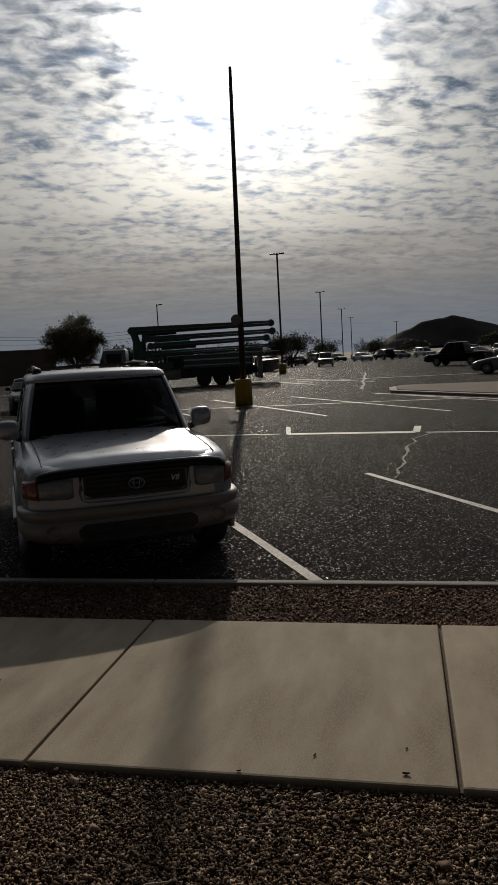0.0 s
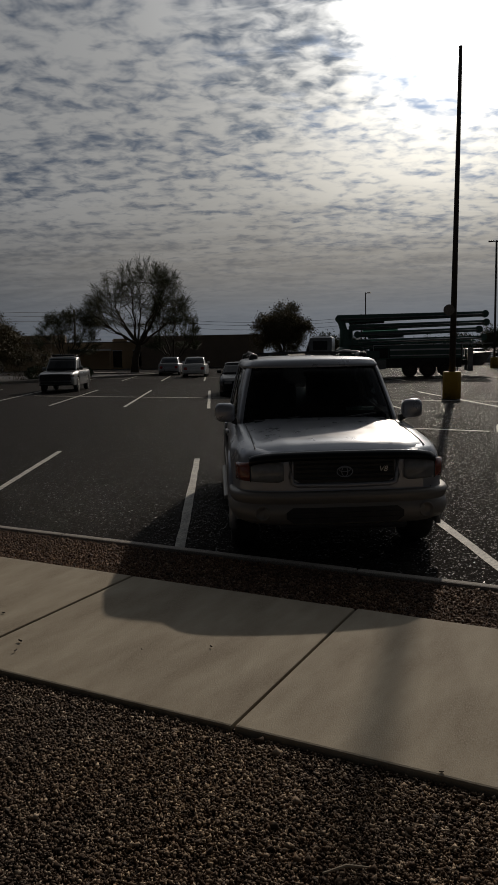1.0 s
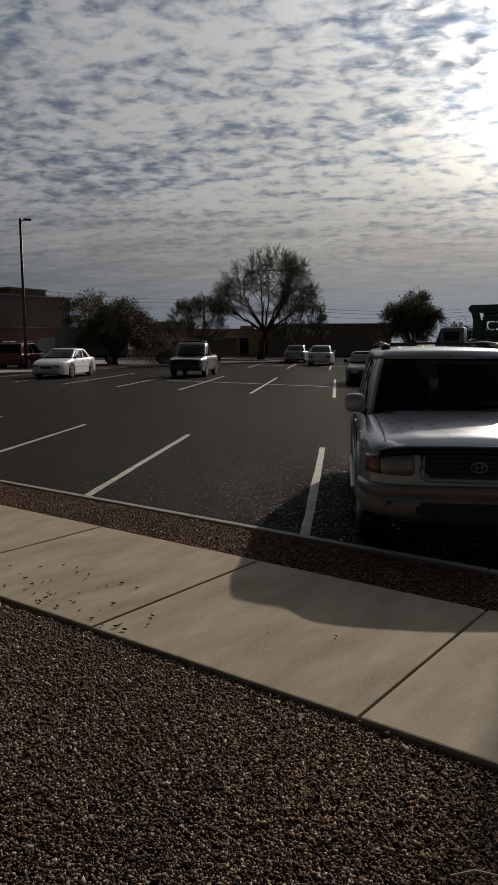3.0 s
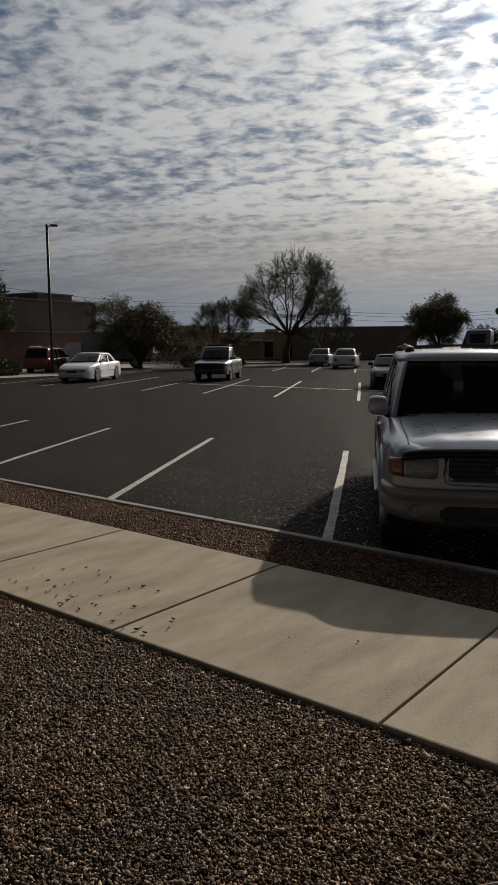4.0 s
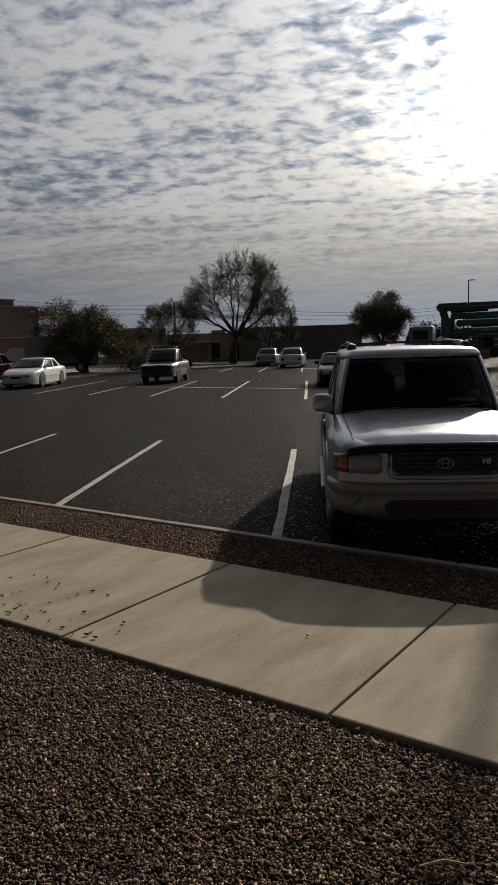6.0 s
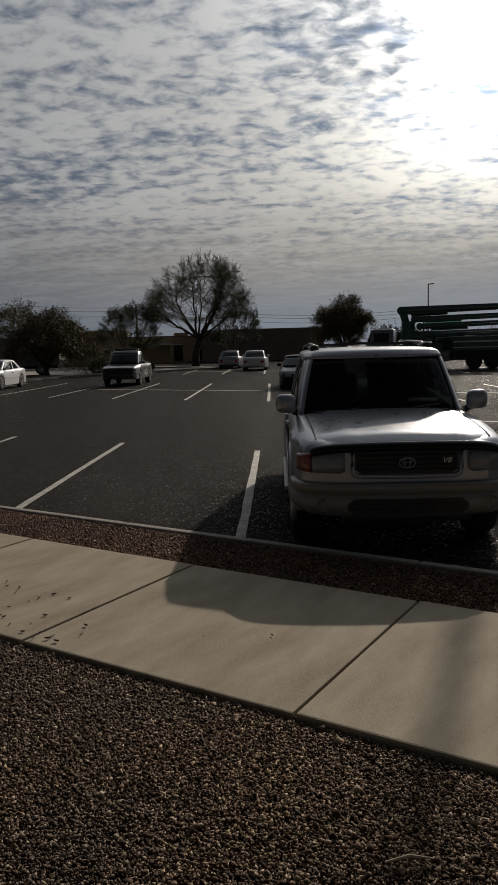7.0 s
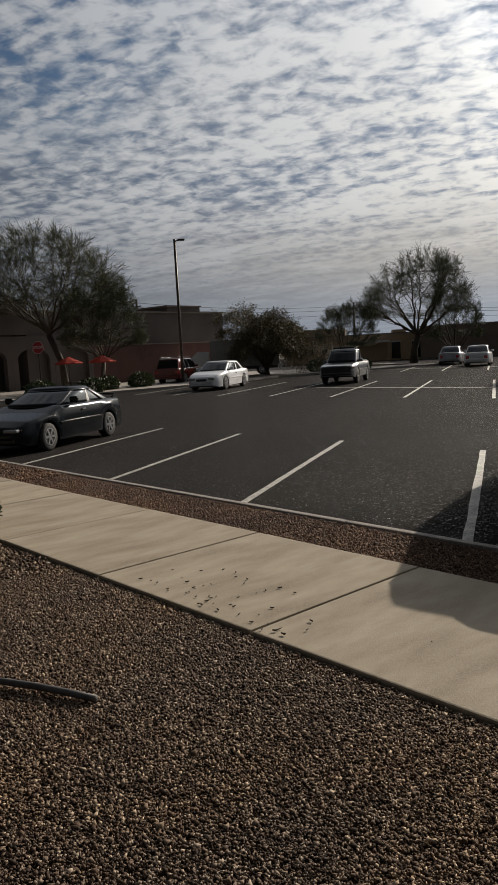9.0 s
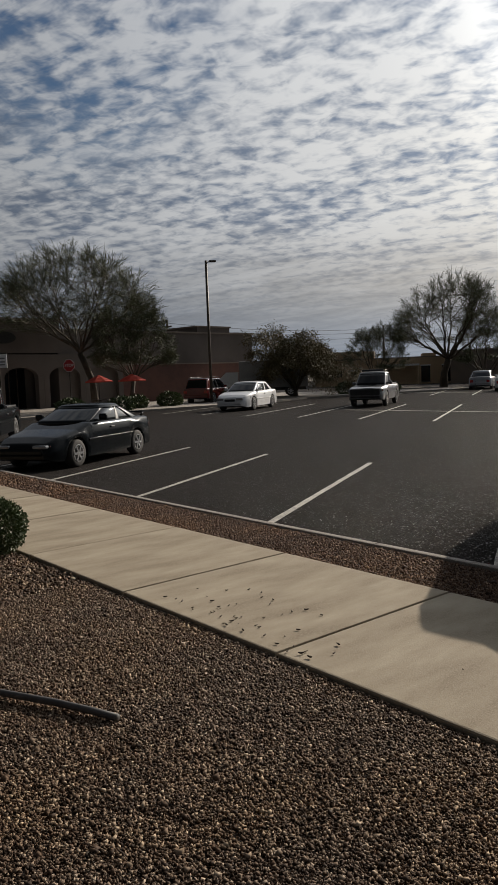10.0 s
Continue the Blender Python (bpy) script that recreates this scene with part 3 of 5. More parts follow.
    if rack:
        for s in (-1, 1):
            pts = [(cab_top[0] + 0.2, s * W / 2 * w1 * 0.86, H - 0.02), (cab_top[0] + 0.3, s * W / 2 * w1 * 0.86, H + 0.06), (cab_top[1] - 0.4, s * W / 2 * w1 * 0.86, H + 0.06), (cab_top[1] - 0.28, s * W / 2 * w1 * 0.86, H - 0.02)]
            part("roof_rail", sh(tube_bm(pts, 0.02, 6)), "black_plastic", car)
    return car


def sedan(name, at, turn, label, paint, L=4.9, W=1.82, H=1.42, r=0.32, scale=1.0, coupe=False, tail=0.96, hood=0.86, axles=(1.05, 3.83)):
    belt = [(0, 0.80), (0.08, tail - 0.03), (0.5, tail), (1.1, tail), (L * 0.45, 0.93), (L - 1.45, 0.93), (L - 1.0, hood + 0.02), (L - 0.35, hood - 0.10), (L - 0.06, hood - 0.22), (L, hood - 0.30)]
    bottom = [(0, 0.34), (0.25, 0.22), (L - 0.3, 0.18), (L, 0.26)]
    plan = [(0, 0.80), (0.15, 0.92), (0.7, 0.985), (1.5, 1), (L - 1.5, 1), (L - 0.6, 0.95), (L - 0.15, 0.82), (L, 0.66)]
    return vehicle(name, at, turn, label, "car", L, W, H, paint, belt, bottom, plan, axles, r, (0.55, L - 1.22), (1.25 if not coupe else 1.30, L - 2.05), 0.74, 0.935, pillars=(0.47,), scale=scale, spoiler=coupe, lamp_h=0.075 if coupe else 0.11)


def suv_small(name, at, turn, label, paint, L=4.7, W=1.85, H=1.72, scale=1.0, rack=True, pick=False):
    belt = [(0, 0.98), (0.06, 1.05), (1.2, 1.05), (L - 1.3, 1.05), (L - 1.15, 1.02), (L - 0.3, 0.96), (L - 0.05, 0.90), (L, 0.80)]
    bottom = [(0, 0.42), (0.3, 0.34), (L - 0.3, 0.34), (L, 0.42)]
    plan = [(0, 0.92), (0.15, 0.97), (0.7, 1), (L - 0.9, 1), (L - 0.2, 0.93), (L, 0.84)]
    low, top = ((0.06, L - 1.12), (0.35, L - 1.85)) if not pick else ((1.75, L - 1.15), (1.95, L - 1.85))
    car = vehicle(name, at, turn, label, "car" if not pick else "pickup truck", L, W, H, paint, belt, bottom, plan, (L * 0.21, L * 0.21 + L * 0.57), 0.37, low, top, 0.78, 1.05, rack=rack, pillars=(0.33, 0.66) if not pick else (0.5,), scale=scale)
    if pick:
        part("front_guard", box_bm((0.10, W * 0.80, 0.46), (L / 2 - 0.01, 0, 0.44), 0.05), "black_plastic", car, "black front grille and bumper")
        part("light_bar", box_bm((0.10, W * 0.62, 0.10), (0.35, 0, H + 0.01), 0.03), "black_plastic", car)
        part("load_bed", box_bm((1.5, W * 0.82, 0.05), (-L / 2 + 0.85, 0, 1.06), 0.01), "black_plastic", car, "dark open load bed")
    return car

# ---- the silver sport utility vehicle at the kerb ----


def text_mesh(word, size, depth):
    c = bpy.data.curves.new("lettering", "FONT")
    c.body, c.size, c.extrude, c.align_x, c.align_y = word, size, depth, "CENTER", "CENTER"
    c.shear = 0.25
    ob = bpy.data.objects.new("lettering", c)
    scene.collection.objects.link(ob)
    me = bpy.data.meshes.new_from_object(ob.evaluated_get(bpy.context.evaluated_depsgraph_get()))
    bpy.data.objects.remove(ob)
    return me


def hero_suv():
    L, W, H, r = 5.18, 1.93, 1.797, 0.385
    car = thing("sport_utility_vehicle", (-1.858, 5.312, LOT), "silver sport utility vehicle with taupe bumper, nose to the kerb", "car", "parked vehicles", turn=-60.2)
    off = -L / 2

    def sh(bm):
        bmesh.ops.translate(bm, vec=(off, 0, 0), verts=bm.verts)
        return bm

    def add(name, bm, mat, label="", smooth=False, parent=None):
        return part(name, sh(bm), mat, parent or car, label, smooth)

    def crease(ob, angle=38):
        ob.modifiers.new("edges", "EDGE_SPLIT").split_angle = radians(angle)
        return ob

    def front(y):
        """How far forward the nose reaches at a distance from the middle."""
        return L + float(np.interp(abs(y), [0, 0.3, 0.5, 0.62, 0.70, 0.77, 0.83, 0.88, 0.92, 0.945], [0.018, 0.012, 0.0, -0.015, -0.032, -0.062, -0.105, -0.17, -0.30, -0.6]))

    belt = [(0, 0.95), (0.05, 1.06), (0.3, 1.09), (1.0, 1.10), (L - 1.62, 1.11), (L - 1.45, 1.115), (L - 1.2, 1.10), (L - 0.7, 1.065), (L - 0.35, 1.035), (L - 0.18, 1.008), (L - 0.08, 0.985), (L - 0.03, 0.965), (L, 0.93)]
    bottom = [(0, 0.46), (0.3, 0.36), (L - 0.4, 0.36), (L, 0.46)]
    plan = [(0, 0.90), (0.12, 0.96), (0.6, 0.985), (1.6, 1), (L - 1.5, 1), (L - 0.6, 0.985), (L - 0.30, 0.953), (L - 0.17, 0.912), (L - 0.105, 0.86), (L - 0.062, 0.80), (L - 0.032, 0.725), (L - 0.015, 0.64), (L, 0.52)]
    crease(add("body", car_body(L, W, belt, bottom, plan, (1.19, L - 0.93), r, 0.03, 0.90, 0.07), "silver", smooth=True), 40)

    # bonnet panel with a raised centre, standing over the seam to each wing
    rows = []
    for x in np.linspace(L - 1.50, L - 0.05, 16):
        zt = profile(belt, x)
        hw = 0.775 - 0.03 * (x - (L - 1.5))
        ring = []
        for y in np.linspace(-hw, hw, 21):
            u = abs(y) / hw
            drop = 0.05 * max(0.0, (x - front(y) + 0.16) / 0.12)
            ring.append((x, y, zt + 0.020 + 0.040 * (1 - u**2) + 0.010 * math.exp(-((u - 0.66) / 0.09) ** 2) - 0.012 * u**12 - drop))
        rows.append(ring + [(x, y, zt - 0.05) for x, y, z in ring[::-1]])
    crease(add("bonnet", loft_bm(rows), "silver", smooth=True), 50)
    for s in (-1, 1):
        add("bonnet_seam", tube_bm([(x, s * (0.782 - 0.03 * (x - (L - 1.5))), profile(belt, x) + 0.012) for x in np.linspace(L - 1.5, L - 0.2, 8)], 0.006, 5), "black_plastic")

    # dark curved deflector along the bonnet's front edge
    rows = []
    for y in np.linspace(-0.80, 0.80, 29):
        u = (y / 0.80) ** 2
        x = front(y) + 0.005
        z = 0.985 - 0.018 * u - 0.03 * u**4
        rows.append([(x - 0.07, y, z + 0.034), (x + 0.0, y, z + 0.030), (x + 0.040, y, z + 0.004), (x + 0.040, y, z - 0.038), (x + 0.024, y, z - 0.044), (x + 0.0, y, z - 0.004)])
    add("bonnet_deflector", loft_bm(rows), "tint", "smoked plastic deflector", True)

    # grille
    rows = []
    for y in np.linspace(-0.43, 0.43, 17):
        e = 0.035 * max(0.0, (abs(y) - 0.37) / 0.06) ** 2
        x = front(y) + 0.012
        rows.append([(x - 0.06, y, 0.748 + e), (x, y, 0.748 + e), (x, y, 0.955 - e * 0.5), (x - 0.06, y, 0.955 - e * 0.5)])
    grille = add("grille", loft_bm(rows), "black_plastic", "black grille")
    for z in (0.785, 0.825, 0.865, 0.905):
        add("slat", tube_bm([(front(y) + 0.016, y, z) for y in np.linspace(-0.41, 0.41, 9)], 0.010, 6), "black_plastic", parent=grille)
    ex, ez = L + 0.045, 0.842
    ring = tube_bm([(ex, math.cos(a) * 0.066, ez + math.sin(a) * 0.045) for a in np.linspace(0, 2 * math.pi, 25)], 0.005, 6)
    tube_bm([(ex, math.cos(a) * 0.026, ez + math.sin(a) * 0.041) for a in np.linspace(0, 2 * math.pi, 19)], 0.0042, 6, ring)
    tube_bm([(ex, math.cos(a) * 0.048, ez + 0.017 + math.sin(a) * 0.018) for a in np.linspace(0, 2 * math.pi, 19)], 0.0042, 6, ring)
    add("emblem", ring, "silver", "chrome oval badge", parent=grille)
    badge = new("engine_badge", text_mesh("V8", 0.068, 0.004))
    badge.data.materials.append(M["rim"])
    badge.parent = grille
    badge.matrix_basis = pose(off + L + 0.040, 0.325, 0.855, 90, 0, 90)
    tagged(badge, "chrome V8 lettering")
    # body-coloured surround that dips below the grille
    pts = [(0.455, 0.95), (0.455, 0.80), (0.440, 0.745), (0.40, 0.727), (0.0, 0.722)]
    path = [(front(y) + 0.012, y, z) for y, z in pts] + [(front(y) + 0.012, -y, z) for y, z in pts[-2::-1]]
    add("grille_surround", tube_bm(path, 0.021, 8), "silver", smooth=True)
    for s in (-1, 1):
        # headlights wrap round the corners, the amber lamp beyond a dark seam
        rows = []
        for t in np.linspace(0, 1, 12):
            y = 0.515 + 0.275 * t
            x = front(y) + 0.020
            e = 0.020 * max(0.0, 1 - t / 0.12)
            lo, hi = 0.752 + e + 0.008 * t, 0.940 - e - 0.012 * t
            rows.append([(x - 0.10, s * y, lo), (x - 0.004, s * y, lo), (x + 0.010, s * y, lo + 0.03), (x + 0.010, s * y, hi - 0.05), (x - 0.012, s * y, hi), (x - 0.10, s * y, hi)])
        lamp = add("headlight", loft_bm(rows), "lamp_glass", "clear ribbed headlight", True)
        rows = []
        for t in np.linspace(0, 1, 9):
            y = 0.797 + 0.118 * t
            x = front(y) + 0.020 + 0.03 * t
            rows.append([(x - 0.10, s * (y - 0.02), 0.762), (x - 0.004, s * y, 0.762), (x + 0.008, s * y, 0.80), (x + 0.004, s * y, 0.88), (x - 0.015, s * y, 0.922 - 0.02 * t), (x - 0.10, s * (y - 0.02), 0.922 - 0.02 * t)])
        add("turn_signal", loft_bm(rows), "amber", "amber corner lamp", True, lamp)
        add("lamp_seam", tube_bm([(front(0.793) + 0.026, s * 0.793, z) for z in (0.755, 0.84, 0.925)], 0.006, 5), "black_plastic", parent=lamp)
        # flares over the wheels
        for xw in (1.19, L - 0.93):
            rows = []
            for a in np.linspace(-1.8, 1.8, 21):
                c, n = math.cos(a), math.sin(a)
                rows.append([(xw + q * n, s * y, r + q * c) for q, y in ((r + 0.055, W / 2 - 0.06), (r + 0.052, W / 2 + 0.006), (r + 0.085, W / 2 + 0.012), (r + 0.15, W / 2 - 0.004), (r + 0.15, W / 2 - 0.05))])
            add("wheel_arch", loft_bm(rows), "silver" if xw > 2 else "taupe", smooth=True)
            wheel(car, xw + off, s * (W / 2 - 0.135), r, 0.25, "rim", s, 5)
        add("side_step", box_bm((2.1, 0.14, 0.05), (2.72, s * (W / 2 - 0.02), 0.34), 0.02), "taupe")
        add("side_moulding", box_bm((2.2, 0.03, 0.13), (2.72, s * (W / 2 - 0.004), 0.50), 0.012), "taupe")
        for x in (1.95, 2.86):
            add("door_handle", box_bm((0.20, 0.035, 0.04), (x + 0.1, s * (W / 2 - 0.008), 0.955), 0.014), "silver")
        for x in (1.83, 2.72, 3.66):
            add("door_gap", box_bm((0.010, 0.012, 0.58), (x, s * (W / 2 - 0.005), 0.42)), "black_plastic")
        add("mirror_arm", loft_bm([[(L - 1.60, s * 0.86, 1.10), (L - 1.52, s * 0.86, 1.10), (L - 1.52, s * 0.86, 1.17), (L - 1.60, s * 0.86, 1.17)], [(L - 1.58, s * 0.93, 1.14), (L - 1.51, s * 0.93, 1.14), (L - 1.51, s * 0.93, 1.24), (L - 1.58, s * 0.93, 1.24)]]), "black_plastic")
        rows = []
        for t, k in ((0, 0.55), (0.06, 0.82), (0.2, 0.98), (0.5, 1.0), (0.8, 0.95), (0.94, 0.76), (1.0, 0.45)):
            y = s * (0.878 + 0.205 * t)
            rows.append([(L - 1.52 + 0.075 * k * math.copysign(abs(math.cos(a)) ** 0.7, math.cos(a)), y, 1.235 + 0.01 * t + 0.10 * k * math.copysign(abs(math.sin(a)) ** 0.7, math.sin(a))) for a in np.linspace(0, 2 * math.pi, 17)[:-1]])
        shell = add("mirror", loft_bm(rows), "silver", "silver door mirror", True)
        add("mirror_glass", box_bm((0.006, 0.17, 0.15), (L - 1.594, s * 0.98, 1.165), 0.002), "chrome", parent=shell)

    # taupe bumper, wrapping round the corners to the wheels
    keys = [(0.092, 0.0), (0.090, 0.18), (0.084, 0.36), (0.072, 0.52), (0.050, 0.66), (0.015, 0.77), (-0.04, 0.855), (-0.11, 0.915), (-0.20, 0.952), (-0.32, 0.972), (-0.45, 0.975)]
    path = [(L + x, -y) for x, y in keys[:0:-1]] + [(L + x, y) for x, y in keys]
    rows = []
    for i, (x, y) in enumerate(path):
        p, q = path[max(i - 1, 0)], path[min(i + 1, len(path) - 1)]
        tx, ty = q[0] - p[0], q[1] - p[1]
        d = math.hypot(tx, ty)
        nx, ny = ty / d, -tx / d
        u = abs(y) / 0.975
        rise = 0.03 * u**4
        rows.append([(x + nx * o, y + ny * o, z) for o, z in ((-0.13, 0.672), (-0.022, 0.672), (-0.004, 0.655), (0.0, 0.63), (-0.012, 0.592), (-0.022, 0.575), (-0.010, 0.555), (0.0, 0.51), (-0.004, 0.45 + rise), (-0.03, 0.40 + rise), (-0.08, 0.378 + rise), (-0.13, 0.375 + rise))])
    bumper = crease(add("front_bumper", loft_bm(rows), "taupe", "taupe moulded bumper", True), 60)

    def lip(y):
        return L + float(np.interp(abs(y), [k[1] for k in keys[:6]], [k[0] for k in keys[:6]]))

    rows = []
    for y in np.linspace(-0.50, 0.50, 19):
        e = 0.04 * max(0.0, (abs(y) - 0.44) / 0.06) ** 2
        x = lip(y) + 0.003
        rows.append([(x - 0.05, y, 0.415 + e), (x, y, 0.415 + e), (x, y, 0.545 - e), (x - 0.05, y, 0.545 - e)])
    add("air_intake", loft_bm(rows), "black_plastic", "black lower intake", parent=bumper)
    for z in (0.455, 0.50):
        add("intake_bar", tube_bm([(lip(y) + 0.006, y, z) for y in np.linspace(-0.46, 0.46, 9)], 0.008, 5), "black_plastic", parent=bumper)
    for s in (-1, 1):
        add("fog_light", disc_bm([(0.066, 0), (0.066, 0.022), (0.056, 0.028), (0.050, 0.008), (0.01, 0.014)], 20, "X", None, (lip(0.70) - 0.010, s * 0.70, 0.50)), "taupe", "round fog light", True, bumper)
    add("skid_plate", box_bm((0.30, 1.1, 0.06), (L - 0.15, 0, 0.33), 0.03), "black_plastic")
    add("rear_bumper", box_bm((0.22, 1.84, 0.24), (-0.02, 0, 0.42), 0.06), "taupe")

    # cabin: dark floor, seats, dashboard, glass, roof
    z1 = 1.728
    ring = greenhouse((0.05, L - 1.38), (0.16, L - 1.80), 1.085, z1, 0.905, 0.745, 0.17, 0.22, 0.885)
    add("cabin_floor", prism_bm([(0.3, -0.75), (L - 1.75, -0.75), (L - 1.75, 0.75), (0.3, 0.75)], 1.05, 1.155), "black_plastic", "dark interior")
    add("dashboard", box_bm((0.36, 1.40, 0.06), (L - 1.80, 0, 1.145), 0.025), "black_plastic")
    paper = bmesh.new()
    vs = [paper.verts.new(p) for p in ((L - 1.66, 0.30, 1.212), (L - 1.64, 0.60, 1.218), (L - 1.78, 0.64, 1.235), (L - 1.86, 0.34, 1.226))]
    paper.faces.new(vs)
    add("paper", paper, material("pale_green", (0.62, 0.86, 0.78), 0.6, second=(0.45, 0.75, 0.66), scale=9.0), "pale green paper on the dashboard")
    for s in (-1, 1):
        for x in (2.55, 1.5):
            seat = add("seat", box_bm((0.16, 0.52, 0.36), (x, s * 0.38, 1.08), 0.06), "seat_cloth")
            add("headrest", box_bm((0.10, 0.26, 0.17), (x - 0.03, s * 0.38, 1.44), 0.045), "seat_cloth", parent=seat)
    rim_pts = [(L - 2.06 - 0.10 * math.sin(a), 0.38 + 0.18 * math.cos(a), 1.18 + 0.15 * math.sin(a)) for a in np.linspace(0, 2 * math.pi, 21)]
    add("steering_wheel", tube_bm(rim_pts, 0.014, 6), "black_plastic")
    add("window", loft_bm([ring(f) for f in np.linspace(0, 1, 6)]), "glass", "dark tinted window glass", True)
    add("roof", roof_bm(ring, H, z1, 0.93), "silver", smooth=True)
    for y in (-0.42, -0.14, 0.14, 0.42):
        add("roof_rib", tube_bm([(0.7, y, H - 0.006 - 0.06 * y * y), (1.6, y, H - 0.001 - 0.06 * y * y), (2.6, y, H - 0.008 - 0.06 * y * y)], 0.012, 6), "silver", smooth=True)
    for s in (-1, 1):
        add("pillar", pillar_bm(ring, 6, 8, s), "silver", smooth=True)
        add("pillar", pillar_bm(ring, 21, 26, s), "silver", smooth=True)
        for i in (14, 18):
            add("pillar", pillar_bm(ring, i, i + 1, s, out=0.006), "black_plastic")
        y = s * 0.63
        pts = [(0.50, y, H - 0.06), (0.62, y, H + 0.015), (1.6, y, H + 0.052), (2.55, y, H + 0.03), (2.86, y, H - 0.05)]
        rail = add("roof_rail", tube_bm(pts, [0.03, 0.024, 0.022, 0.024, 0.036], 8), "black_plastic", "dark roof rail", True)
        for x in (2.72, 0.58):
            add("rail_foot", box_bm((0.30, 0.095, 0.12), (x, y, H - 0.08), 0.042, segments=3), "black_plastic", parent=rail, smooth=True)
    for x in (1.05, 2.15):
        add("cross_bar", tube_bm([(x, -0.63, H + 0.03), (x, 0, H + 0.045), (x, 0.63, H + 0.03)], 0.016, 6), "black_plastic")
    add("cowl", box_bm((0.12, 1.36, 0.03), (L - 1.45, 0, 1.125), 0.01), "black_plastic")
    for y in (-0.30, 0.30):
        add("wiper", tube_bm([(L - 1.44, y - 0.05, 1.165), (L - 1.50, y + 0.30, 1.20)], 0.010, 5), "black_plastic")
    add("rear_view_mirror", box_bm((0.03, 0.22, 0.06), (L - 1.92, 0, 1.57), 0.012), "black_plastic")
    return car


hero_suv()

# ---- parked vehicles ----
sedan("coupe", (-14.62, 5.12, LOT), -60, "black two-door coupe with silver hubcaps parked in a bay", "black_paint", L=4.36, W=1.70, H=1.33, r=0.30, coupe=True, hood=0.77, tail=0.93, axles=(0.86, 3.47))
sedan("sedan", (-31.3, 23.9, LOT), -60, "white rounded four-door sedan parked in a bay", "white_paint", scale=1.10)
suv_small("pickup_truck", (-26.0, 28.7, LOT), -60, "grey crew cab pickup with black front guard and roof bar", "grey_paint", L=4.9, H=1.74, scale=1.06, pick=True)
suv_small("sport_utility_car", (-42.5, 29.5, LOT), 120, "dark red sport utility car seen from behind", "red_paint", scale=1.08)
sedan("dark_sedan", (-14.4, 27.2, LOT), -62, "black sedan facing the pavement", "black_paint", H=1.45)
sedan("white_sedan", (-30.4, 49.6, LOT), 118, "white sedan seen from behind in the far row", "white_paint", H=1.46, scale=1.1)
sedan("silver_sedan", (-36.2, 54.8, LOT), 118, "silver sedan seen from behind in the far row", "silver", H=1.46, scale=1.1)

suv_small("pickup_truck", (-21.5, 5.0, LOT), -32, "dark green pickup with chrome mirrors in a bay", "black_paint", L=5.2, W=1.95, H=1.80, scale=1.05, pick=True, rack=False)
board = thing("sign_board", (-36.3, 11.6, LOT), "small white sign board on a steel post", "sign", turn=-50)
part("post", box_bm((0.06, 0.06, 3.4), (0, 0, 0), 0.01), "pole_metal", board)
panel = part("panel", box_bm((0.05, 0.9, 0.7), (0.05, 0, 2.75), 0.01), "white_paint", board, "white panel")
for z in (3.2, 3.02, 2.88):
    part("text_bar", box_bm((0.01, 0.7, 0.07), (0.082, 0, z)), "grey_paint", panel, "grey text bar")

# ---- light poles ----


def light_pole(at, height, label, base=None, arms=1, turn=0.0, r=0.10, taper=0.85):
    p = thing("light_pole", (at[0], at[1], LOT), label, "light pole", "parking lot light poles", turn=turn)
    part("pole", tube_bm([(0, 0, 0), (0, 0, height * 0.5), (0, 0, height)], [r, r * (1 + taper) / 2, r * taper], 10), "pole_metal", p, smooth=True)
    for s in ((), (1,), (1, -1))[arms]:
        part("arm", tube_bm([(0, 0, height - 0.15), (s * 0.32, 0, height - 0.05)], 0.04, 6), "pole_metal", p)
        part("lamp_head", box_bm((0.48, 0.30, 0.12), (s * 0.45, 0, height - 0.11), 0.03), "pole_metal", p)
    if base:
        part("base", disc_bm([(base * 1.0, 0), (base, 0.95), (base * 0.93, 1.0)], 24, "Z"), "yellow", p, "yellow painted concrete footing", True)
    return p


main_pole = light_pole((-4.38, 25.1), 12.4, "tall dark steel light pole on a yellow concrete footing", base=0.33, arms=0, turn=10, r=0.125, taper=0.5)
main_pole.rotation_euler = (0, radians(0.8), radians(10))
part("pole_sign", disc_bm([(0.02, -0.03), (0.20, -0.02), (0.20, 0.0), (0.02, 0.01)], 20, "Y", None, (-0.16, -0.14, 3.25)), "kerb", main_pole, "small round grey plate")
light_pole((-9.7, 68.0), 11.4, "dark steel double light pole in the lot", base=0.35, arms=2)
light_pole((-9.9, 107.0), 10.7, "dark steel double light pole in the lot", base=0.35, arms=2)
light_pole((-10.0, 147.0), 10.3, "dark steel double light pole in the lot", base=0.35, arms=2)
light_pole((-10.2, 177.0), 9.8, "dark steel double light pole in the lot", base=0.35, arms=2)
light_pole((0.3, 192.0), 8.8, "dark steel double light pole in the lot", arms=2)
light_pole((-28.4, 87.4), 9.0, "slim dark steel light pole with one head", r=0.08, turn=10)
light_pole((-40.35, 28.05), 9.9, "slim dark steel light pole with one head", r=0.10, turn=60)

# ---- buildings ----


def wall_box(name, a, b, depth, z0, z1, mat, parent, out=0.0):
    """A wall block from a to b on plan, depth behind it."""
    a, b = Vector(a), Vector(b)
    d = (b - a).normalized()
    n = Vector((-d.y, d.x))
    pts = [a + n * out, b + n * out, b - n * depth, a - n * depth]
    return part(name, prism_bm([(p.x, p.y) for p in pts], z0, z1), mat, parent)


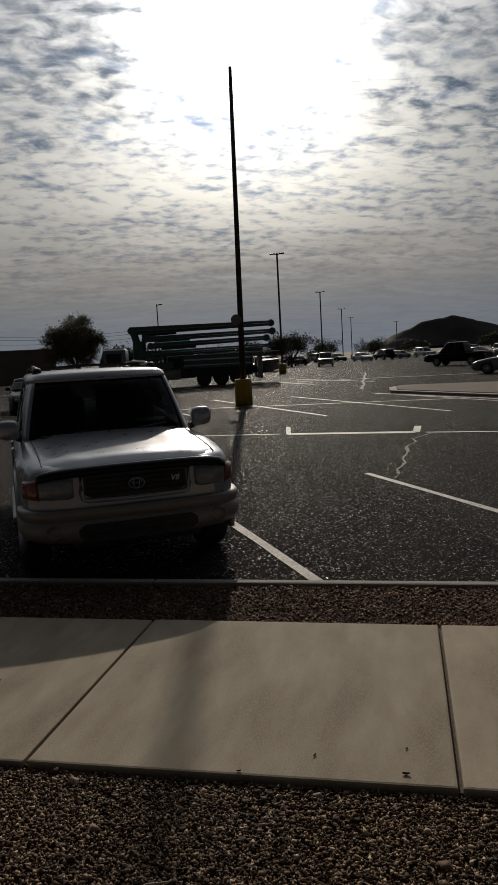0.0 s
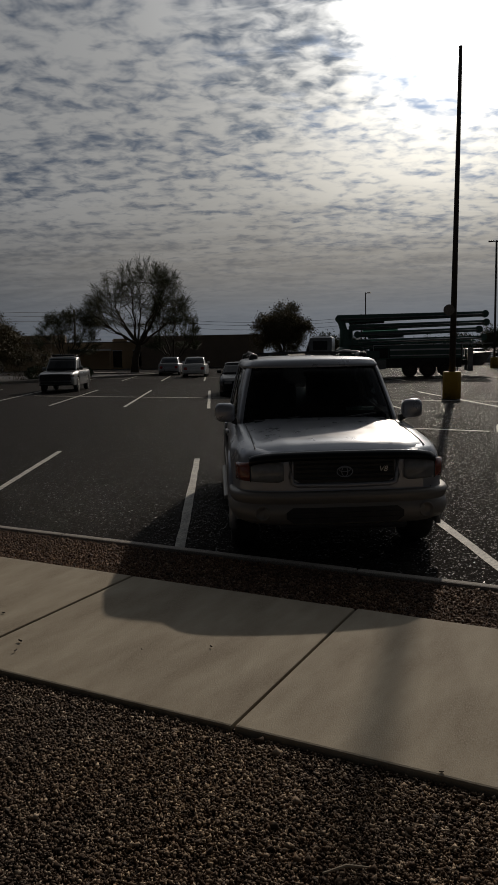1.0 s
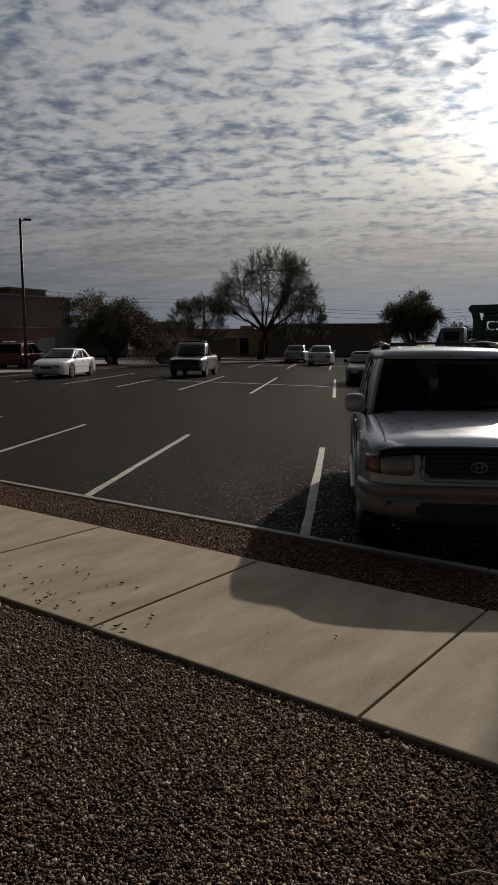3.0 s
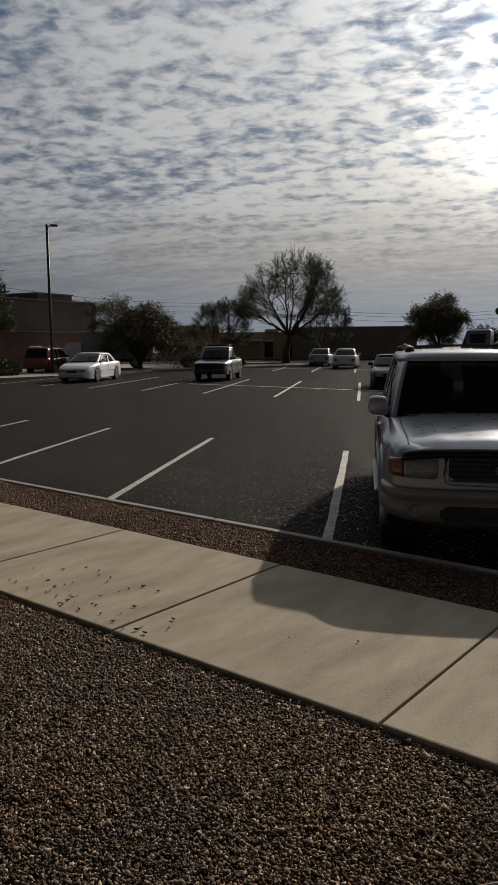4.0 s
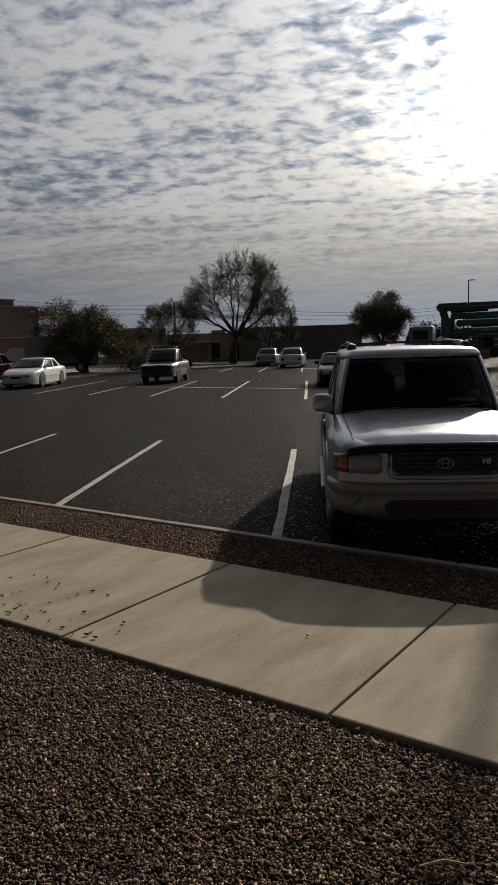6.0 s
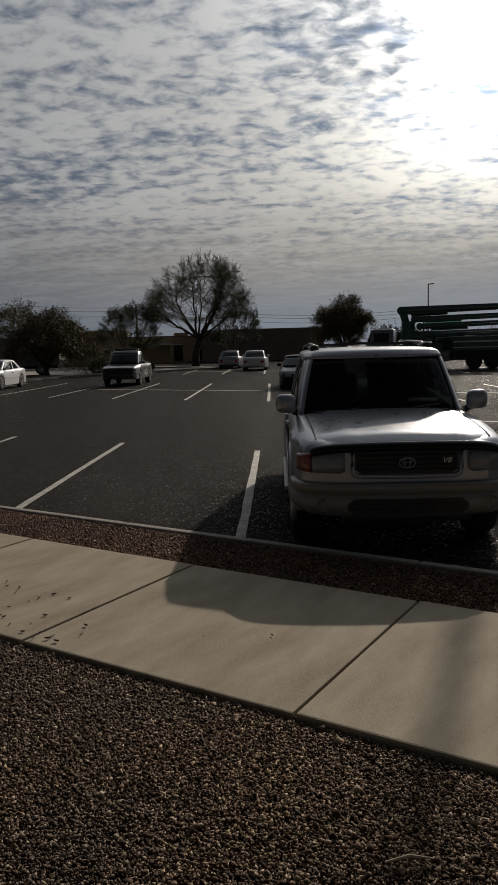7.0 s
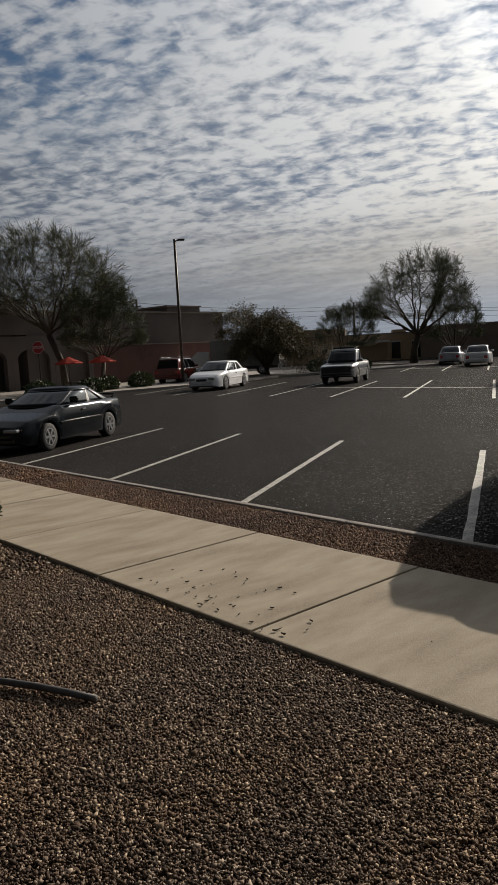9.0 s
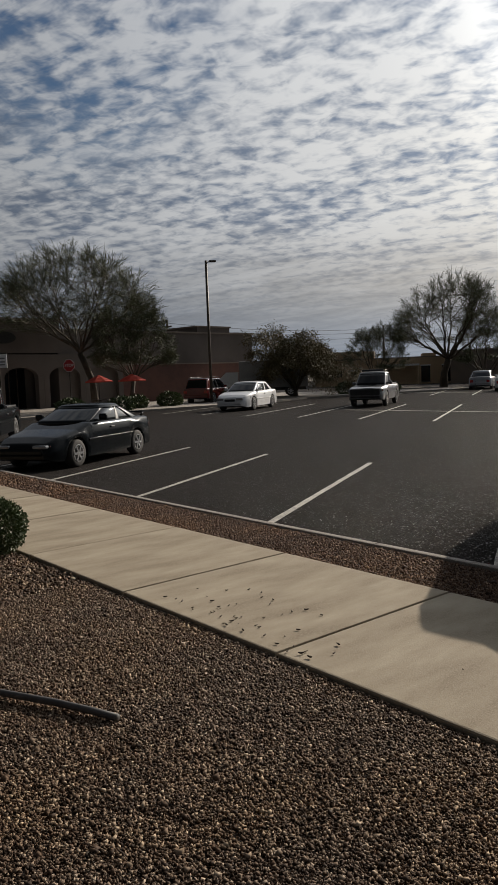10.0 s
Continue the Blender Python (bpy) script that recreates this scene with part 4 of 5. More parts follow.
def arch_bay(parent, at, turn, width, height, pier, z1, depth=0.5, mat="stucco"):
    """One bay of an arcade: two piers and an arched head, with a dark glazed front set back behind."""
    m = Matrix.Translation((at[0], at[1], LOT)) @ Matrix.Rotation(radians(turn), 4, "Z")

    def put(name, bm, material_):
        bmesh.ops.transform(bm, matrix=m, verts=bm.verts)
        return part(name, bm, material_, parent)

    half = width / 2 - pier / 2
    for s in (-1, 1):
        put("pier", box_bm((pier / 2, depth, height), (s * (half + pier / 4), 0, 0), 0.02), mat)
    bm = bmesh.new()
    pts = [(half * math.cos(a), height + half * 0.55 * math.sin(a)) for a in np.linspace(math.pi, 0, 15)]
    loft_bm([[(x, -depth / 2, z), (x, depth / 2, z), (x, depth / 2, z1), (x, -depth / 2, z1)] for x, z in pts], bm)
    for s in (-1, 1):
        put("spandrel", box_bm((pier / 2, depth, z1 - height), (s * (half + pier / 4), 0, height)), mat)
    put("arch", bm, mat)
    g = put("shop_window", box_bm((2 * half, 0.06, height + half * 0.5), (0, 1.6, 0)), "tint")
    for x in (-half * 0.5, 0, half * 0.5):
        put("mullion", box_bm((0.07, 0.08, height + half * 0.5), (x, 1.56, 0)), "pole_metal").parent = g


shop = thing("shop_building", (0, 0, 0), "single-storey grey stucco shop with red brick base", "building")
# main block behind, arcade in front of its left half
A, B = Vector((-52.0, 41.6)), Vector((-48.0, 13.0))
ALONG = (B - A).normalized()
OUT = Vector((-ALONG.y, ALONG.x))
TURN = math.degrees(math.atan2(ALONG.y, ALONG.x))
wall_box("wall", A, A + ALONG * 21.0, 22, LOT, 5.55, "stucco", shop)
wall_box("brick_base", A, A + ALONG * 15.5, 0.5, LOT, 2.95, "brick", shop, 0.12)
wall_box("brick_cap", A, A + ALONG * 15.5, 0.5, 2.95, 3.05, "stucco_dark", shop, 0.17)
wall_box("cornice", A - ALONG * 0.1, A + ALONG * 21.0, 0.6, 5.55, 5.68, "stucco_dark", shop, 0.10)
wall_box("parapet", A + ALONG * 3.0, A + ALONG * 7.0, 4, 5.68, 6.10, "stucco", shop, 0.02)
wall_box("parapet_cap", A + ALONG * 2.9, A + ALONG * 7.1, 4.1, 6.10, 6.22, "stucco_dark", shop, 0.14)
wall_box("wall", A + ALONG * 21.0, A + ALONG * 46.0, 22, LOT, 5.2, "stucco", shop, -1.8)
wall_box("wall", A + ALONG * 20.9, A + ALONG * 46.0, 0.5, 3.9, 6.15, "stucco", shop, 0.3)
wall_box("cornice", A + ALONG * 20.8, A + ALONG * 46.0, 0.7, 6.15, 6.32, "stucco_dark", shop, 0.42)
for k in range(7):
    c = A + ALONG * (17.2 + 3.5 * k) + OUT * 0.1
    arch_bay(shop, c, TURN + 180, 3.5, 2.35, 0.9, 3.95)
sign = part("shop_sign", prism_bm([(math.cos(a) * 1.0, math.sin(a) * 0.42) for a in np.linspace(0, 2 * math.pi, 25)[:-1]], 0, 0.12), "black_plastic", shop, "dark oval wall sign")
c = A + ALONG * 25.5 + OUT * 0.31
sign.matrix_basis = Matrix.Translation((c.x, c.y, 4.95)) @ Matrix.Rotation(radians(TURN + 180), 4, "Z") @ Matrix.Rotation(radians(90), 4, "X")


def low_building(name, label, a, b, z1, mat, doors, canopy=0.0, steps=()):
    """A low commercial building: walls, coping, recessed doors and windows, a canopy, roof steps."""
    t = thing(name, (0, 0, 0), label, "building")
    a, b = Vector(a), Vector(b)
    d = (b - a).normalized()
    n = Vector((-d.y, d.x))
    wall_box("wall", a, b, 15, LOT, z1, mat, t)
    wall_box("coping", a - d * 0.1, b + d * 0.1, 15.1, z1, z1 + 0.14, "stucco_dark", t, 0.1)
    for u0, u1, za, zb in doors:
        w = wall_box("window", a + d * u0, a + d * u1, 0.02, za, zb, "tint", t, 0.015)
        wall_box("frame", a + d * (u0 - 0.1), a + d * (u1 + 0.1), 0.02, zb, zb + 0.14, "white_paint", w, 0.06)
        wall_box("sill", a + d * (u0 - 0.1), a + d * (u1 + 0.1), 0.02, za - 0.1, za, "kerb", w, 0.10)
    for u0, u1, h in steps:
        wall_box("roof_step", a + d * u0, a + d * u1, 6, z1 + 0.14, z1 + h, mat, t, -0.4)
    if canopy:
        wall_box("canopy", a + d * (canopy - 2.0), a + d * (canopy + 2.4), 0.0, 2.35, 2.6, "white_paint", t, 2.4)
        for u in (-1.8, 2.2):
            c = a + d * (canopy + u) + n * 2.2
            part("post", tube_bm([(c.x, c.y, LOT), (c.x, c.y, 2.35)], 0.09, 8), "stucco_tan", t)
    return t


low_building("tan_building", "low tan stucco building beyond the lot", (-57.5, 84.0), (-73.5, 70.8), 3.45, "stucco_tan", [(2.0, 3.4, 0.1, 2.3), (5.0, 6.2, 0.1, 2.3), (13.0, 13.7, 1.2, 1.9), (15.0, 15.7, 1.2, 1.9), (17.0, 17.7, 1.2, 1.9)], 8.5, [(0.4, 1.9, 0.75), (4.2, 6.0, 0.55), (12.5, 20.3, 1.15)])
low_building("flat_roofed_building", "low brown flat-roofed building beyond the lot", (-42.5, 87.0), (-56.5, 78.6), 4.0, "stucco_dark", [])

# ---- trees and shrubs ----


def tree(at, height, spread, label, seed, leaf="leaf", trunk=0.22, fork=0.30, depth=5, leaves=9000, leaf_len=0.16, droop=0.12, limbs=4, lean=0.0, name="tree", upward=0.55, open_=0.55):
    """A tapered, forking trunk with limbs and a crown of many thin leaves in loose clumps."""
    rng = random.Random(seed)
    t = thing(name, (at[0], at[1], LOT), label, "tree", "trees round the lot")
    wood, tips = bmesh.new(), []
    R = spread / 2

    def limb(p, way, length, r, level):
        pts, radii = [p], [r]
        n = 4 if level < 2 else 3
        q, d = p.copy(), way.copy()
        for i in range(n):
            d = (d + Vector((rng.uniform(-1, 1), rng.uniform(-1, 1), rng.uniform(-0.6, 0.6))) * 0.20).normalized()
            d.z -= droop * (level / depth) * 0.5
            q = q + d * length / n
            pts.append(q.copy())
            radii.append(r * (1 - 0.55 * (i + 1) / n))
            if level >= depth - 1:
                tips.append((q.copy(), d.copy()))
        tube_bm(pts, radii, 6 if level < 2 else (4 if level < 3 else 3), wood)
        if level < depth:
            for k in range(3 if level < depth - 1 else 4):
                f = rng.uniform(0.35, 1.0)
                i = min(n, max(1, round(f * n)))
                a = rng.uniform(0, 2 * math.pi)
                side = Vector((math.cos(a), math.sin(a), upward * rng.uniform(-0.3, 1.2)))
                nd = (d * 0.75 + side * open_ * rng.uniform(0.7, 1.3)).normalized()
                limb(pts[i], nd, length * rng.uniform(0.55, 0.80), max(0.006, radii[i] * 0.62), level + 1)

    zf = height * fork
    base = [Vector((0, 0, -0.05)), Vector((lean * 0.3, 0, zf * 0.5)), Vector((lean, lean * 0.4, zf))]
    tube_bm(base, [trunk * 1.25, trunk, trunk * 0.85], 9, wood)
    reach = math.hypot(height - zf, R) * 0.43
    for k in range(limbs):
        a = 2 * math.pi * (k + rng.uniform(-0.25, 0.25)) / limbs
        out = R / max(height - zf, 0.5) * rng.uniform(0.45, 1.0)
        limb(base[2].copy(), Vector((math.cos(a) * out, math.sin(a) * out, 1)).normalized(), reach * rng.uniform(0.8, 1.1), trunk * 0.55, 1)
    # fit the crown to its height and spread
    zmax = max(v.co.z for v in wood.verts)
    rmax = sorted(math.hypot(v.co.x, v.co.y) for v in wood.verts)[int(len(wood.verts) * 0.985)]
    kz, kr = (height - zf) / max(zmax - zf, 0.1), R / max(rmax, 0.1)

    def fitted(c):
        f = min(1.0, max(0.0, c.z / max(zf, 0.01)))
        s = 1 + (kr - 1) * (f if c.z < zf else 1)
        return Vector((c.x * s, c.y * s, c.z if c.z < zf else zf + (c.z - zf) * kz))

    for v in wood.verts:
        v.co = fitted(v.co)
    part("trunk", wood, "bark", t, smooth=True)
    verts, faces = [], []
    for k in range(leaves):
        p, d = rng.choice(tips)
        c = fitted(p) + Vector((rng.gauss(0, 1), rng.gauss(0, 1), rng.gauss(-0.25, 1))) * leaf_len * 1.1
        w = (d + Vector((rng.uniform(-1, 1), rng.uniform(-1, 1), rng.uniform(-1.2, 0.6)))).normalized()
        s = w.cross(Vector((rng.uniform(-1, 1), rng.uniform(-1, 1), rng.uniform(-1, 1)))).normalized()
        ln = leaf_len * rng.uniform(0.6, 1.4)
        wd = leaf_len * rng.uniform(0.12, 0.24)
        i = len(verts)
        verts += [c, c + w * ln * 0.5 + s * wd, c + w * ln, c + w * ln * 0.5 - s * wd]
        faces.append((i, i + 1, i + 2, i + 3))
    ob = mesh_ob("crown", verts, faces, leaf, t)
    return t


tree((-42.4, 38.0), 6.2, 9.5, "low rounded desert tree with warm green leaves", 21, "leaf_warm", 0.20, 0.08, 6, 60000, 0.17, 0.45, 8, open_=0.8)
tree((-29.6, 65.4), 6.7, 6.6, "compact rounded leafy tree", 41, "leaf_warm", 0.2, 0.16, 5, 60000, 0.17, 0.35, 10, open_=0.85)
tree((-14.4, 106.1), 5.4, 7.0, "broad low leafy tree in the far lot", 43, "leaf", 0.2, 0.1, 4, 12000, 0.26, 0.2, 7)
for k, (x, y, h, w) in enumerate([(-22, 118, 4.2, 6), (-30, 125, 4.0, 7), (-6, 200, 5.0, 9), (5, 205, 4.5, 10), (-18, 190, 5, 8), (-62, 96, 5.5, 7), (-38, 100, 4.5, 6), (24, 195, 5.0, 9), (-45, 130, 4.5, 8)]):
    tree((x, y), h, w, "far low dark desert tree", 60 + k, "leaf", 0.2, 0.1, 4, 5000, 0.36, 0.2, 6)


def fan_tree(at, height, spread, label, seed, trunk=0.2, fork=0.25, lean=(0.0, 0.0), limbs=8, subs=7, twigs=7, fine=9, leaves=14000, low=0.15, leaf="leaf"):
    """A half-bare desert tree: limbs that fan out from a low fork and sweep up into brooms of fine twigs."""
    rng = random.Random(seed)
    t = thing("tree", (at[0], at[1], LOT), label, "tree", "trees round the lot")
    zf, R = height * fork, spread / 2
    wood, tips = bmesh.new(), []
    top = Vector((lean[0], lean[1], zf))
    tube_bm([Vector((0, 0, -0.05)), Vector((lean[0] * 0.15, lean[1] * 0.15, zf * 0.5)), top], [trunk * 1.3, trunk, trunk * 0.9], 9, wood)
    mid = Vector((lean[0] * 1.3, lean[1] * 1.3, zf + (height - zf) * 0.28))

    def on_crown(way, k):
        return mid + Vector((way.x * R, way.y * R, way.z * (height - mid.z) if way.z > 0 else way.z * (mid.z - zf) * 0.8)) * k

    def bough(p, d, goal, r0, r1, n, sides):
        """A curved, tapering branch from p, leaving along d and ending at goal."""
        span = (goal - p).length
        c1 = p + d * span * 0.45
        c2 = goal - ((goal - p).normalized() * 0.6 + Vector((0, 0, 0.4))).normalized() * span * 0.28
        pts = []
        for i in range(n + 1):
            f = i / n
            q = p * (1 - f) ** 3 + c1 * 3 * f * (1 - f) ** 2 + c2 * 3 * f * f * (1 - f) + goal * f**3
            pts.append(q + Vector((rng.gauss(0, 1), rng.gauss(0, 1), rng.gauss(0, 1))) * span * 0.018 * (0 < i < n))
        tube_bm(pts, [r0 + (r1 - r0) * i / n for i in range(n + 1)], sides, wood)
        return pts

    def near(way, amount):
        v = way + Vector((rng.gauss(0, 1), rng.gauss(0, 1), rng.gauss(0, 0.8))) * amount
        v.z = max(v.z, -low)
        return v.normalized()

    for k in range(limbs):
        a = 2 * math.pi * (k + rng.uniform(-0.3, 0.3)) / limbs
        z = rng.uniform(-low, 0.95)
        way = Vector((math.cos(a) * math.sqrt(max(0.05, 1 - z * z)), math.sin(a) * math.sqrt(max(0.05, 1 - z * z)), z)).normalized()
        out = Vector((way.x, way.y, 0.75)).normalized()
        limb = bough(top.copy(), out, on_crown(way, rng.uniform(0.62, 0.80)), trunk * 0.40, trunk * 0.09, 7, 6)
        for j in range(subs):
            i = rng.randint(2, 7)
            d = (limb[min(i + 1, 7)] - limb[min(i, 6)]).normalized()
            w2 = near(way, 0.33)
            sub = bough(limb[i], d, on_crown(w2, rng.uniform(0.70, 0.94)), trunk * 0.11, trunk * 0.04, 5, 4)
            for m in range(twigs):
                i2 = rng.randint(1, 5)
                d2 = (sub[min(i2 + 1, 5)] - sub[min(i2, 4)]).normalized()
                w3 = near(w2, 0.16)
                tw = bough(sub[i2], d2, on_crown(w3, rng.uniform(0.80, 1.04)), 0.013, 0.005, 4, 3)
                tips.append((tw[2], tw[3], tw[4]))
    part("trunk", wood, "bark", t, smooth=True)
    verts, faces = [], []

    def blade(c, w, ln, wd):
        s_ = w.cross(Vector((rng.uniform(-1, 1), rng.uniform(-1, 1), rng.uniform(-1, 1)))).normalized()
        i = len(verts)
        verts.extend([c, c + w * ln * 0.5 + s_ * wd, c + w * ln, c + w * ln * 0.5 - s_ * wd])
        faces.append((i, i + 1, i + 2, i + 3))

    for a, b, c in tips:
        d = (c - a).normalized()
        for k in range(fine):
            o = a.lerp(c, rng.uniform(0.0, 1.0))
            w = (d + Vector((rng.gauss(0, 0.36), rng.gauss(0, 0.36), rng.gauss(0.10, 0.32)))).normalized()
            blade(o, w, spread * rng.uniform(0.035, 0.085), rng.uniform(0.008, 0.014))
    for k in range(leaves):
        a, b, c = rng.choice(tips)
        o = a.lerp(c, rng.uniform(-0.2, 1.15)) + Vector((rng.gauss(0, 1), rng.gauss(0, 1), rng.gauss(0, 1))) * spread * 0.018
        w = ((c - a).normalized() + Vector((rng.uniform(-1, 1), rng.uniform(-1, 1), rng.uniform(-1, 1)))).normalized()
        blade(o, w, rng.uniform(0.07, 0.16), rng.uniform(0.010, 0.020))
    mesh_ob("crown", verts, faces, leaf, t)
    return t


fan_tree((-45.7, 62.2), 11.9, 11.8, "large half-bare desert tree with a forked trunk", 4, 0.36, 0.24, (0.5, 0.2), 11, 9, 8, 17, 30000, 0.10)
fan_tree((-43.0, 65.5), 8.6, 6.2, "dense dark green desert tree", 9, 0.20, 0.12, (0, 0), 9, 6, 6, 16, 30000, 0.3)
fan_tree((-50.8, 57.5), 7.0, 7.2, "low spreading desert tree", 12, 0.2, 0.12, (0, 0), 9, 6, 6, 16, 28000, 0.25)
fan_tree((-42.5, 20.2), 10.5, 11.0, "bare-branched desert tree with fine upswept twigs", 33, 0.21, 0.36, (-0.35, -0.75), 14, 9, 8, 15, 9000, 0.05)
fan_tree((-41.6, 22.4), 7.9, 5.8, "dark leafy desert tree by the shop", 35, 0.15, 0.24, (0.0, 0.2), 12, 8, 8, 15, 26000, 0.35)


def shrub(at, r, h, label, seed, n=5000, leaf=0.035, mat="bush", name="shrub"):
    """A clipped rounded shrub: woody stems with a shell of small leaves."""
    rng = random.Random(seed)
    t = thing(name, at, label, "shrub", "shrubs")
    wood = bmesh.new()
    for k in range(9):
        a = 2 * math.pi * k / 9
        tube_bm([(0, 0, 0), (math.cos(a) * r * 0.4, math.sin(a) * r * 0.4, h * 0.45), (math.cos(a) * r * 0.75, math.sin(a) * r * 0.75, h * rng.uniform(0.6, 0.9))], [0.02, 0.014, 0.006], 5, wood)
    part("stems", wood, "bark", t)
    verts, faces = [], []
    for k in range(n):
        u = Vector((rng.gauss(0, 1), rng.gauss(0, 1), rng.gauss(0, 1))).normalized()
        bump_ = 1 + 0.10 * noise.noise(u * 2.5 + Vector((seed, 0, 0)))
        f = rng.uniform(0.72, 1.0) * bump_
        c = Vector((u.x * r * f, u.y * r * f, max(0.02, h * 0.5 + u.z * h * 0.5 * f)))
        w = (u + Vector((rng.uniform(-1, 1), rng.uniform(-1, 1), rng.uniform(-1, 1)))).normalized()
        s = w.cross(Vector((rng.uniform(-1, 1), rng.uniform(-1, 1), 0.3))).normalized()
        ln, wd = leaf * rng.uniform(0.7, 1.5), leaf * rng.uniform(0.2, 0.4)
        i = len(verts)
        verts += [c, c + w * ln * 0.5 + s * wd, c + w * ln, c + w * ln * 0.5 - s * wd]
        faces.append((i, i + 1, i + 2, i + 3))
    mesh_ob("foliage", verts, faces, mat, t)
    return t


shrub((-5.82, -0.30, -0.042), 0.40, 0.62, "round clipped green shrub beside the pavement", 3, 9000, 0.035)
for k, (x, y, r, h) in enumerate([(-37.3, 15.9, 0.8, 0.95), (-36.9, 18.9, 0.75, 0.9), (-39.5, 24.0, 0.8, 1.0), (-41.5, 30.5, 0.7, 0.9), (-43.0, 33.5, 0.8, 1.0), (-40.5, 42.0, 0.9, 1.1), (-38.5, 45.0, 0.8, 1.0), (-39.0, 21.2, 0.7, 0.9)]):
    shrub((x, y, LOT), r, h, "rounded shrub in the far planting strip", 80 + k, 1400, 0.16)

# ---- concrete pump truck ----


def pump_truck():
    t = thing("concrete_pump_truck", (-13.0, 47.3, LOT), "green and white concrete pump truck with its boom folded", "truck", turn=16)
    # x from -6 (cab) to 6 (rear)
    ch = part("chassis", box_bm((11.2, 0.9, 0.35), (0.2, 0, 0.75), 0.04), "black_plastic", t)
    cab = part("cab", loft_bm([[(-6.0, -1.2, 0.6), (-4.2, -1.2, 0.6), (-4.2, 1.2, 0.6), (-6.0, 1.2, 0.6)], [(-6.05, -1.22, 1.7), (-4.2, -1.22, 1.7), (-4.2, 1.22, 1.7), (-6.05, 1.22, 1.7)], [(-5.7, -1.15, 2.75), (-4.2, -1.15, 2.75), (-4.2, 1.15, 2.75), (-5.7, 1.15, 2.75)], [(-5.4, -0.95, 2.86), (-4.35, -0.95, 2.86), (-4.35, 0.95, 2.86), (-5.4, 0.95, 2.86)]]), "grey_paint", t, "grey cab")
    for s in (-1, 1):
        part("cab_window", box_bm((1.0, 0.03, 0.75), (-5.0, s * 1.19, 1.78), 0.03), "tint", cab)
        part("mirror", box_bm((0.12, 0.2, 0.4), (-5.8, s * 1.42, 1.8), 0.03), "black_plastic", cab)
        part("side_panel", box_bm((4.6, 0.06, 0.85), (2.0, s * 1.22, 1.25), 0.02), "green_paint", t, "dark green side panel")
        part("side_stripe", box_bm((4.6, 0.02, 0.10), (2.0, s * 1.262, 1.78)), "white_paint", t)
        part("side_stripe", box_bm((4.6, 0.02, 0.06), (2.0, s * 1.262, 1.42)), "white_paint", t)
        part("fender", box_bm((3.0, 0.08, 0.5), (-2.5, s * 1.2, 1.3), 0.03), "green_paint", t)
        part("outrigger", box_bm((0.35, 0.35, 1.5), (4.9, s * 1.1, 0.35), 0.04), "grey_paint", t)
        part("tool_box", box_bm((1.3, 0.5, 0.6), (-1.2, s * 0.95, 0.55), 0.03), "grey_paint", t)
        for x in (-5.0, 1.0, 2.2, 3.4):
            wheel(t, x, s * 1.02, 0.52, 0.42, "pole_metal", s, 8)
        part("mud_flap", box_bm((0.04, 0.5, 0.6), (4.1, s * 1.0, 0.2)), "black_plastic", t)
    for s in (-1, 1):
        part("side_skirt", box_bm((4.9, 0.10, 0.62), (1.9, s * 1.12, 0.62), 0.03), "black_plastic", t, "dark lower skirt")
        part("water_tank", disc_bm([(0.05, -0.9), (0.26, -0.85), (0.28, 0), (0.26, 0.85), (0.05, 0.9)], 16, "X", None, (-2.4, s * 0.85, 0.95)), "black_plastic", t, smooth=True)
        for k, z in enumerate((1.98, 2.12, 2.26)):
            part("pipe_run", tube_bm([(-2.9, s * 0.9, z - 0.05), (-1.0, s * (0.85 + 0.05 * k), z), (5.2, s * 0.85, z + 0.04 * k)], 0.06, 7), "grey_paint" if k == 1 else "green_paint", t, smooth=True)
        for x in (-2.2, -0.4, 1.5, 3.3, 5.0):
            part("pipe_bracket", box_bm((0.09, 0.16, 1.1), (x, s * 0.98, 1.28), 0.02), "green_paint", t)
    part("pump_cover", box_bm((6.2, 1.5, 0.9), (1.4, 0, 1.26), 0.08), "black_plastic", t, "dark pump housing")
    part("deck", box_bm((8.6, 2.3, 0.16), (0.3, 0, 1.12), 0.03), "green_paint", t)
    part("hopper", loft_bm([[(5.0, -0.9, 0.7), (5.7, -0.9, 0.7), (5.7, 0.9, 0.7), (5.0, 0.9, 0.7)], [(4.8, -1.1, 1.5), (6.3, -1.1, 1.6), (6.3, 1.1, 1.6), (4.8, 1.1, 1.5)]]), "grey_paint", t)
    part("turret", disc_bm([(0.75, 1.2), (0.75, 1.9), (0.5, 2.1), (0.45, 3.3)], 18, "Z", None, (-3.3, 0, 0)), "green_paint", t)
    # folded boom: stacked tapered beams, each with its hydraulic ram and delivery pipe
    for k, (x0, x1, z0, z1, h0, h1, y) in enumerate([(-3.9, 6.0, 4.02, 4.10, 0.55, 0.34, 0.0), (-3.0, 6.1, 3.42, 3.55, 0.40, 0.30, 0.28), (-2.6, 5.6, 2.92, 3.08, 0.38, 0.28, -0.28), (-2.8, 5.9, 2.42, 2.56, 0.34, 0.24, 0.05)]):
        beam = part("boom_section", loft_bm([[(x0, y - 0.22, z0 - h0 / 2), (x0, y + 0.22, z0 - h0 / 2), (x0, y + 0.22, z0 + h0 / 2), (x0, y - 0.22, z0 + h0 / 2)], [(x1, y - 0.18, z1 - h1 / 2), (x1, y + 0.18, z1 - h1 / 2), (x1, y + 0.18, z1 + h1 / 2), (x1, y - 0.18, z1 + h1 / 2)]]), "green_paint", t, "dark green boom section")
